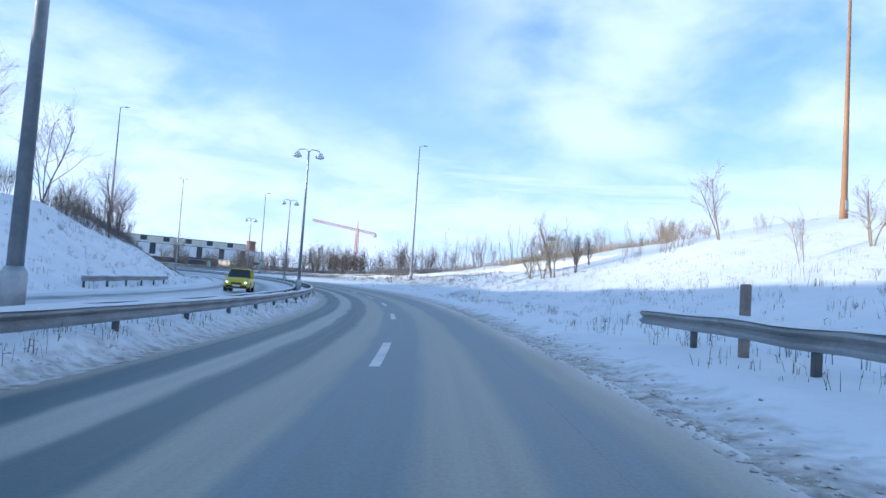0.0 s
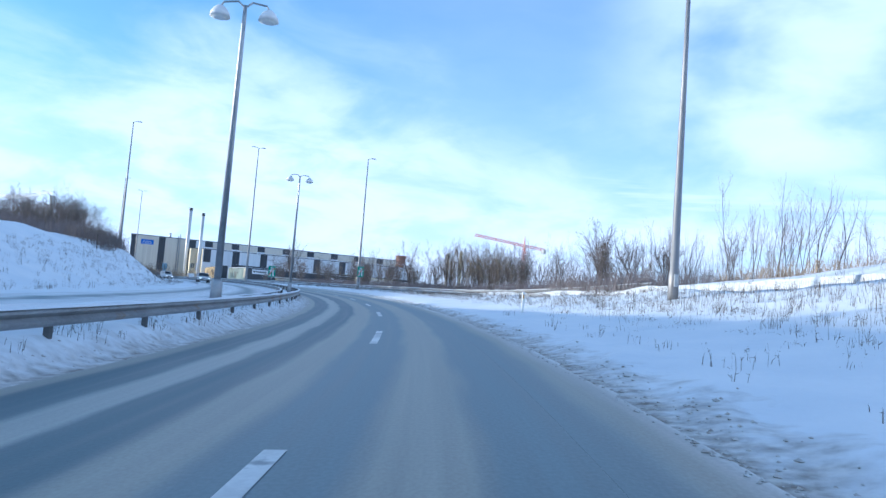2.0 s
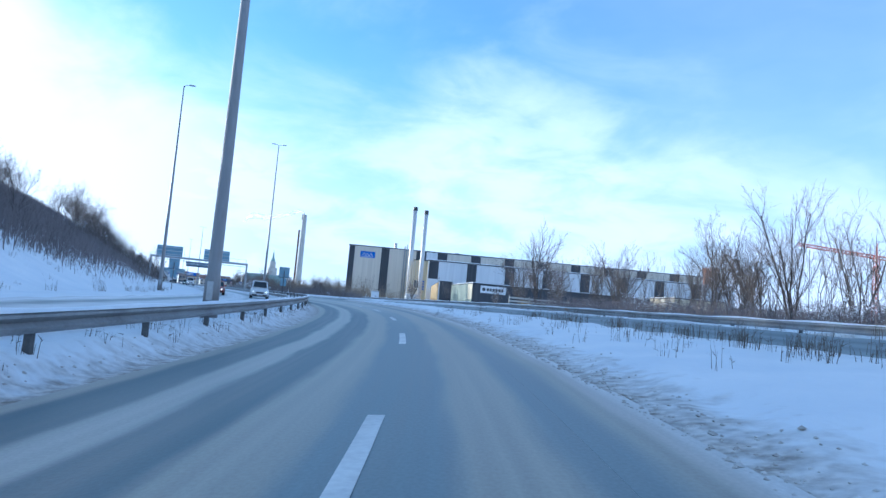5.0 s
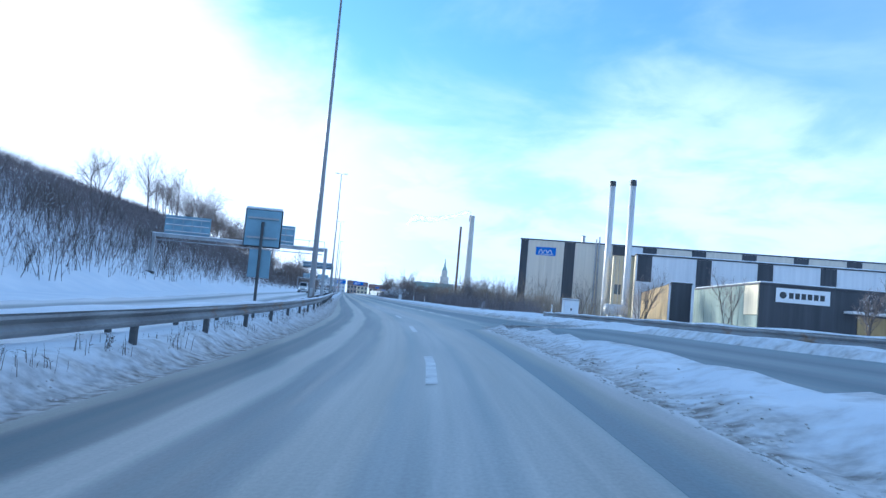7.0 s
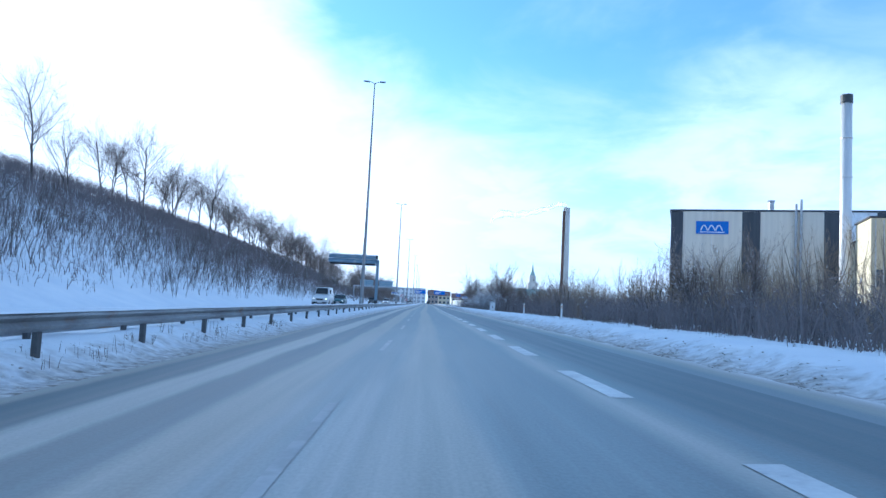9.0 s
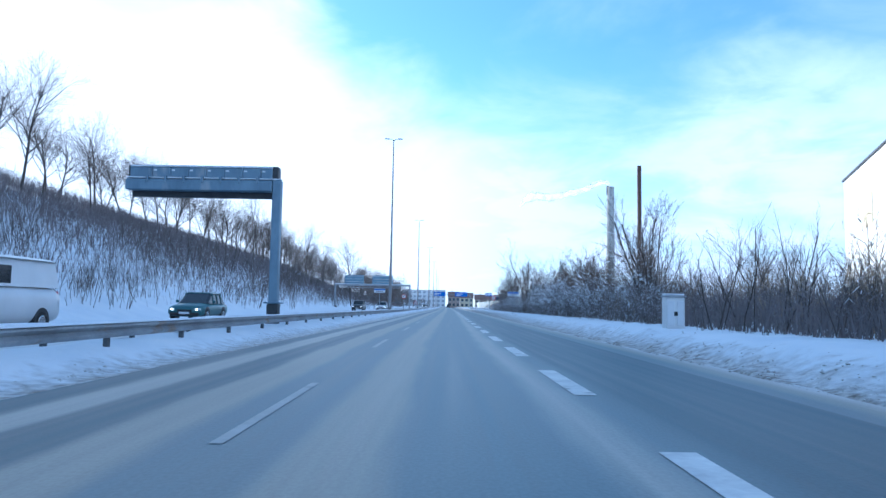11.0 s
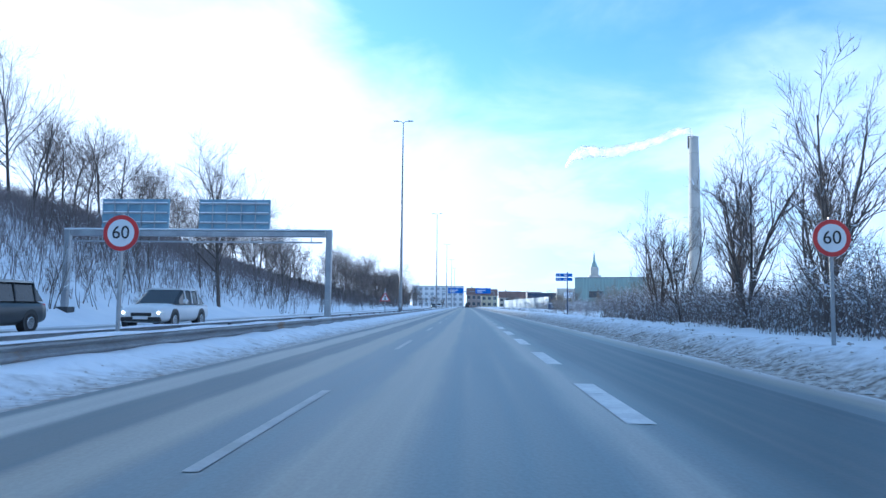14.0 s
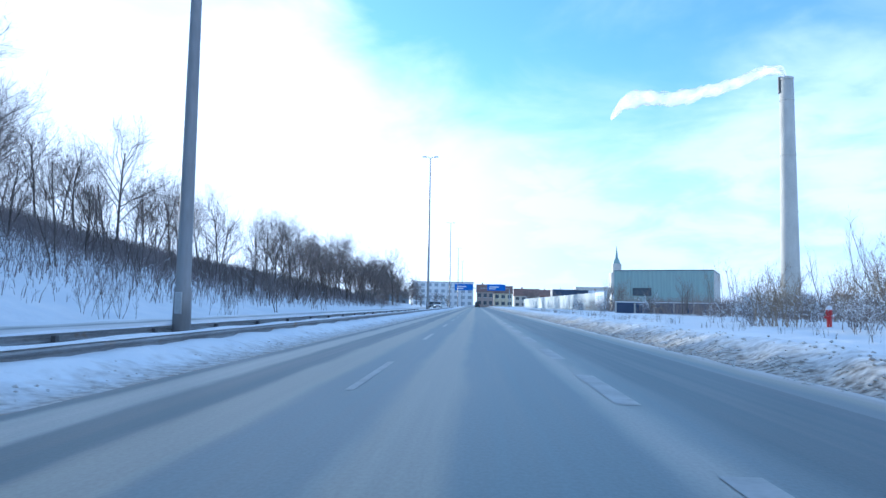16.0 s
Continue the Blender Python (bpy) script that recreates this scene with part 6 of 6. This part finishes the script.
def hedge_spot(g, n):
    s, l = g.uniform(400, 512, n), 9.3 + 8 * g.random(n) ** 1.3
    return s, l, 0.4 + 0.3 * np.abs(np.sin(s * 0.31)) + 0.35 * np.abs(np.sin(s * 0.113 + l))


def field(s0, s1, l0, l1, size, power=1.0):
    return lambda g, n: (g.uniform(s0, s1, n), l0 + (l1 - l0) * g.random(n) ** power, np.full(n, size))


brush("hill_brush", "dense grey-brown brushwood on the hillside", 130000, hill_spot, 2.1, HILLTWIG, 77)
brush("slope_brush", "dense dark brushwood on the hill beside the bend", 15000, field(168, 262, -24, -44, 1.0, 0.8), 2.4, HILLTWIG, 83, 0.22)
brush("crest_brush", "dark brushwood along the snowy slope's crest", 1500, field(64, 99, -24, -29, 0.62), 1.5, TWIG, 84, 0.35)
brush("crest_brush", "dark brushwood at the edge of the hill wood", 1400, field(152, 172, -24.5, -29, 0.8), 2.0, TWIG, 85, 0.35)
brush("hedge_brush", "dense snow-dusted brushwood along the road's verge", 8000, hedge_spot, 2.2, FROST, 78, 0.45)
brush("thicket_brush", "dense brown brushwood along the verge before the factory", 9000, lambda g, n: (g.uniform(314, 402, n), 9.4 + 9 * g.random(n) ** 1.2, 0.5 + 0.5 * g.random(n)), 2.1, HILLTWIG, 86, 0.45)
brush("ochre_brush", "ochre brushwood in front of the factory", 6000, field(322, 420, 13, 30, 1.0), 2.8, TWIG2, 79, 0.25)
brush("belt_brush", "snowy brushwood under the tree belt", 16000, field(118, 240, 18, 32, 0.7, 1.4), 2.4, HILLTWIG, 80, 0.4)
brush("far_brush", "ochre brushwood beyond the verge", 11000, field(532, 680, 19, 46, 0.75), 2.8, TWIG, 81, 0.4)
brush("bank_brush", "dry weeds and brushwood along the bank's crest", 3500, field(72, 118, 24, 40, 0.6), 2.2, TWIG2, 82, 0.35)

# ---- dry grass in the snow ----
gr = random.Random(3)
sh = Shape()


def tuft(s, l, h, n=7, w=0.012):
    x, y = plan(s, l)
    z = float(height(s, l))
    for k in range(n):
        ox, oy = gr.gauss(0, 0.12), gr.gauss(0, 0.12)
        tx, ty = gr.gauss(0, 0.14) * h, gr.gauss(0, 0.14) * h
        hh_ = h * gr.uniform(0.5, 1.15)
        px, py = float(x) + ox, float(y) + oy
        a = gr.uniform(0, 3.14)
        cx, cy = math.cos(a) * w * 0.6, math.sin(a) * w * 0.6
        if gr.random() < 0.7:
            f, g = gr.uniform(0.35, 0.8), gr.uniform(-0.4, 0.4) * h
            bx, by, bz = px + tx * f, py + ty * f, z + hh_ * f
            sh.add([(bx - cx, by - cy, bz), (bx + cx, by + cy, bz + 0.01), (bx + g, by + gr.uniform(-0.3, 0.3) * h, bz + gr.uniform(0.0, 0.3) * h)], [(0, 1, 2)])
        sh.add([(px - cx, py - cy, z - 0.05), (px + cx, py + cy, z - 0.05), (px + tx * 0.4 + cx * 0.7, py + ty * 0.4 + cy * 0.7, z + hh_ * 0.55), (px + tx * 0.4 - cx * 0.7, py + ty * 0.4 - cy * 0.7, z + hh_ * 0.55), (px + tx, py + ty, z + hh_)], [(0, 1, 2, 3), (3, 2, 4)])


for k in range(1500):
    s = gr.uniform(-20, 235)
    l = 4.0 + abs(gr.gauss(0, 1)) * 7.5 + (2.5 if s > 60 else 0)
    if 60 < s < 262 and abs(l - float(ramp_mid(s))) < 2.2:
        continue
    tuft(s, l, gr.uniform(0.12, 0.45), 6, 0.008)
for k in range(620):
    s = gr.uniform(-10, 330)
    tuft(s, float(line(s) + left_off(s)) - 0.5 - abs(gr.gauss(0, 0.35)), gr.uniform(0.08, 0.3), 8, 0.008)
for k in range(1300):
    s = gr.uniform(-5, 100)
    tuft(s, 3.6 + 12 * gr.random() ** 0.8, gr.uniform(0.1, 0.3), 5, 0.009)
for k in range(1200):
    s = gr.uniform(55, 150)
    l = gr.uniform(6, 17)
    if abs(l - float(ramp_mid(s))) > 2.0:
        tuft(s, l, gr.uniform(0.12, 0.36), 5, 0.01)
for k in range(700):
    s = gr.uniform(90, 215)
    l = float(ramp_mid(s)) + gr.uniform(1.9, 7.0) * (1 if gr.random() < 0.7 else -0.95)
    tuft(s, l, gr.uniform(0.2, 0.5), 6, 0.009)
for k in range(420):
    s = gr.uniform(300, 640)
    tuft(s, 8.0 + abs(gr.gauss(0, 1.2)), gr.uniform(0.2, 0.5))
for k in range(1500):
    s = gr.uniform(75, 215)
    l = gr.uniform(6.5, 6.5 + 11 * min(1, (235 - s) / 120))
    if abs(l - float(ramp_mid(s))) > 2.1:
        tuft(s, l, gr.uniform(0.2, 0.55), 9, 0.01)
for k in range(1100):
    tuft(gr.uniform(15, 190), gr.uniform(-25.5, -16.8), gr.uniform(0.15, 0.4), 6, 0.01)
for k in range(300):
    tuft(gr.uniform(20, 260), gr.uniform(-26, -17), gr.uniform(0.25, 0.6))
tagged(part("dry_grass", sh, STRAW), "dry grass stalks poking out of the snow", "grass", kind="stuff")

# ---- clods of ploughed snow along the edges ----
cl = Shape()
for k in range(24000):
    s = gr.uniform(0, 570)
    right = gr.random() < 0.74
    l = float(right_edge(s)) + abs(gr.gauss(0.2, 0.34 if s < 266 else 0.5 if s < 430 else 0.75)) if right else float(line(s) + left_off(s)) - 0.05 - abs(gr.gauss(0, 0.28))
    x, y = plan(s, l)
    z = float(height(s, l))
    q = gr.uniform(0.01, 0.032) * (1 + 0.9 * gr.random() ** 4) * (1.5 if right and s > 440 else 1)
    a = gr.uniform(0, 3)
    c, t = math.cos(a) * q, math.sin(a) * q
    e = gr.uniform(0.6, 1.3)
    cl.add([(x + c * e, y + t * e, z), (x - t, y + c, z + 0.2 * q), (x - c, y - t, z + 0.1 * q), (x + t, y - c, z), (x + c * 0.2, y + t * 0.3, z + q * 0.6), (x, y, z - q * 0.4)], [(0, 1, 4), (1, 2, 4), (2, 3, 4), (3, 0, 4), (1, 0, 5), (2, 1, 5), (3, 2, 5), (0, 3, 5)])
SLUSH = material("dirty_snow_clods", (0.66, 0.655, 0.64), (0.33, 0.3, 0.27), 2.2, 0.8, 0.3, fine=18)
tagged(part("snow_clods", cl, SLUSH), "dirty ploughed snow clods along the road's edge", "snow", kind="stuff")

# ---- vehicles ----
def loft(sections, sides_closed=True):
    """Joins rings of equal length, each a list of points, end to end and caps the ends."""
    sh = Shape()
    n = len(sections[0])
    v = [p for r in sections for p in r]
    f = [(k * n + i, k * n + (i + 1) % n, (k + 1) * n + (i + 1) % n, (k + 1) * n + i) for k in range(len(sections) - 1) for i in range(n)]
    return sh.add(v, f + [tuple(range(n - 1, -1, -1)), tuple(range((len(sections) - 1) * n, len(sections) * n))])


def car(label, paint, at, length=4.3, width=1.8, tall=1.6, kind="suv", lit=True, group="parked cars"):
    """A car on its wheels, its nose towards -y."""
    root = thing("car", label, "car", "", at)
    w, L = width / 2, length
    hood = tall * (0.6 if kind != "van" else 0.58)
    belt = tall * 0.62

    def ring(y, z0, z1, ww, top):
        pts_ = []
        for k in range(24):
            c_, s_ = math.cos(2 * math.pi * (k + 0.5) / 24), math.sin(2 * math.pi * (k + 0.5) / 24)
            side = ww * (1 if s_ < 0.2 else 1 - (1 - top) * 0.45 * (s_ - 0.2))
            pts_.append((side * math.copysign(abs(c_) ** 0.4, c_), y, (z0 + z1) / 2 + (z1 - z0) / 2 * math.copysign(abs(s_) ** 0.55, s_)))
        return pts_

    nose = 0.26 if kind == "van" else 0.3
    part("body", loft([ring(-L / 2, 0.32, hood * 0.72, w * 0.86, 0.8), ring(-L / 2 + 0.14, 0.24, hood * 0.86, w * 0.97, 0.85), ring(-L / 2 + L * 0.12, 0.22, hood * 0.94, w, 0.88), ring(-L / 2 + L * 0.2, 0.22, hood * 0.985, w, 0.88), ring(-L / 2 + L * nose, 0.22, belt, w, 0.9), ring(0.2, 0.22, belt * 1.02, w, 0.9), ring(L / 2 - 0.35, 0.24, belt, w, 0.9), ring(L / 2 - 0.06, 0.28, belt * 0.97, w * 0.96, 0.86), ring(L / 2, 0.36, belt * 0.85, w * 0.88, 0.8)]), paint, root, smooth=True)
    a0 = -L / 2 + L * (nose - 0.03)
    if kind == "van":
        ys = (a0, a0 + 0.75, L / 2 - 0.12, L / 2 - 0.03)
    elif kind == "suv":
        ys = (a0, a0 + 0.75, L / 2 - 0.55, L / 2 - 0.15)
    else:
        ys = (a0, a0 + 0.85, L / 2 - 0.95, L / 2 - 0.3)

    def cab(y, z0, z1, k):
        return [(-w * 0.9, y, z0), (-w * k, y, z1 - 0.05), (-w * (k - 0.12), y, z1), (w * (k - 0.12), y, z1), (w * k, y, z1 - 0.05), (w * 0.9, y, z0)]

    z0 = belt - 0.04
    glass = GLASS if kind != "van" else paint
    part("cabin", loft([cab(ys[0], z0, z0 + 0.03, 0.86), cab(ys[1], z0, tall - 0.05, 0.76), cab(ys[2], z0, tall - 0.05, 0.76), cab(ys[3], z0, z0 + 0.05 if kind != "van" else tall - 0.12, 0.86 if kind != "van" else 0.74)]), glass, root)
    part("roof", loft([cab(ys[1] - 0.04, tall - 0.09, tall - 0.02, 0.74), cab((ys[1] + ys[2]) / 2, tall - 0.09, tall, 0.74), cab(ys[2] + 0.04, tall - 0.09, tall - 0.02, 0.74)]), paint, root)
    if kind == "van":
        part("windscreen", loft([[(-w * 0.74, ys[0] + 0.03, z0 + 0.05), (w * 0.74, ys[0] + 0.03, z0 + 0.05), (w * 0.64, ys[1] - 0.05, tall - 0.14), (-w * 0.64, ys[1] - 0.05, tall - 0.14)], [(-w * 0.74, ys[0] - 0.04, z0 + 0.07), (w * 0.74, ys[0] - 0.04, z0 + 0.07), (w * 0.64, ys[1] - 0.12, tall - 0.12), (-w * 0.64, ys[1] - 0.12, tall - 0.12)]]), GLASS, root)
        for sx in (-1, 1):
            part("side_window", Shape().box(sx * w * 0.86 - 0.03, sx * w * 0.86 + 0.03, ys[1] - 0.1, ys[1] + 0.8, z0 + 0.08, tall - 0.3), GLASS, root)
    else:
        for sx in (-1, 1):
            for yy in (ys[1], (ys[1] + ys[2]) / 2, ys[2]):
                part("pillar", Shape().tube([(sx * w * 0.905, yy - 0.02, z0), (sx * w * 0.765, yy, tall - 0.06)], 0.035, 5), paint, root)
    for sx in (-1, 1):
        hl = part("headlamp", Shape().box(sx * w * 0.7 - 0.17, sx * w * 0.7 + 0.17, -L / 2 - 0.01, -L / 2 + 0.16, hood * 0.58, hood * 0.74, 0.04), LAMPGLASS, root)
        if lit:
            part("bulb", disc(sx * w * 0.7, hood * 0.655, 0.055, -L / 2 - 0.02, -L / 2 - 0.012, 10), LIT, hl)
        part("tail_lamp", Shape().box(sx * w * 0.78 - 0.1, sx * w * 0.78 + 0.1, L / 2 - 0.1, L / 2 - 0.005, belt * 0.66, belt * 0.9, 0.02), RED, root)
        part("mirror", Shape().box(sx * (w + 0.06) - 0.08, sx * (w + 0.06) + 0.08, a0 + 0.35, a0 + 0.5, belt, belt + 0.14, 0.03), paint, root)
        for y in (-L / 2 + L * 0.19, L / 2 - L * 0.2):
            wh = part("wheel", Shape().tube([(sx * (w - 0.2), y, 0.32), (sx * (w - 0.17), y, 0.32), (sx * (w - 0.01), y, 0.32), (sx * (w + 0.01), y, 0.32)], [0.28, 0.32, 0.32, 0.28], 18), RUBBER, root)
            part("rim", Shape().tube([(sx * (w + 0.005), y, 0.32), (sx * (w + 0.02), y, 0.32)], [0.2, 0.17], 14), CHROME, wh)
            part("arch", Shape().tube([(sx * (w - 0.25), y, 0.36), (sx * (w + 0.004), y, 0.36)], 0.38, 18), BLACK, root)
    part("grille", Shape().box(-w * 0.42, w * 0.42, -L / 2 - 0.012, -L / 2 + 0.05, hood * 0.5, hood * 0.66, 0.02), BLACK, root)
    part("bumper", Shape().box(-w * 0.8, w * 0.8, -L / 2 - 0.04, -L / 2 + 0.1, 0.28, 0.44, 0.03), BLACK, root)
    part("number_plate", Shape().box(-0.26, 0.26, -L / 2 - 0.055, -L / 2 - 0.042, 0.36, 0.47), PLAIN, root)
    return root


YEL = material("yellow_car_paint", (0.66, 0.55, 0.03), (0.6, 0.5, 0.03), 1, 0.3)
REDC = material("dark_red_car_paint", (0.3, 0.035, 0.02), (0.26, 0.03, 0.02), 1, 0.3)
WHC = material("white_car_paint", (0.7, 0.71, 0.72), (0.62, 0.63, 0.64), 1, 0.3)
DKC = material("dark_grey_car_paint", (0.03, 0.035, 0.04), (0.04, 0.045, 0.05), 1, 0.3)
TEAL = material("teal_car_paint", (0.04, 0.12, 0.14), (0.05, 0.14, 0.15), 1, 0.3)


def opp(s, l, turn=0.0):
    """A pose on the opposite carriageway, the nose towards the near end."""
    return place(s, l, 0.03, turn)


car("bright yellow compact SUV on the snowy opposite carriageway", YEL, opp(53.0, -10.9), 4.25, 1.78, 1.66, "suv")
car("white hatchback on the opposite carriageway", WHC, opp(190.5, -12.9), 4.2, 1.78, 1.5, "hatch")
car("dark red hatchback with lit headlamps", REDC, opp(249.4, -13.0), 4.3, 1.8, 1.47, "hatch")
car("white panel van with lit headlamps", WHC, opp(247.8, -8.65), 4.6, 1.85, 1.86, "van")
car("white van far down the opposite carriageway", WHC, opp(386.0, -12.9), 5.2, 2.0, 2.2, "van")
car("teal hatchback on the opposite carriageway", TEAL, opp(404.4, -13.2), 4.2, 1.8, 1.5, "hatch")
car("dark SUV on the opposite carriageway", DKC, opp(482.0, -14.6), 4.5, 1.85, 1.65, "suv")
car("white hatchback on the opposite carriageway", WHC, opp(488.0, -11.4), 4.1, 1.78, 1.5, "hatch")
car("dark car far away on the opposite carriageway", DKC, opp(700.0, -11.0), 4.4, 1.8, 1.5, "hatch")
car("white car far away on the opposite carriageway", WHC, opp(688.0, -9.0), 4.4, 1.8, 1.5, "hatch")
car("dark van driving away far down the road", DKC, place(800.0, 0.4, 0.03, 180), 5.0, 1.95, 2.3, "van", False)
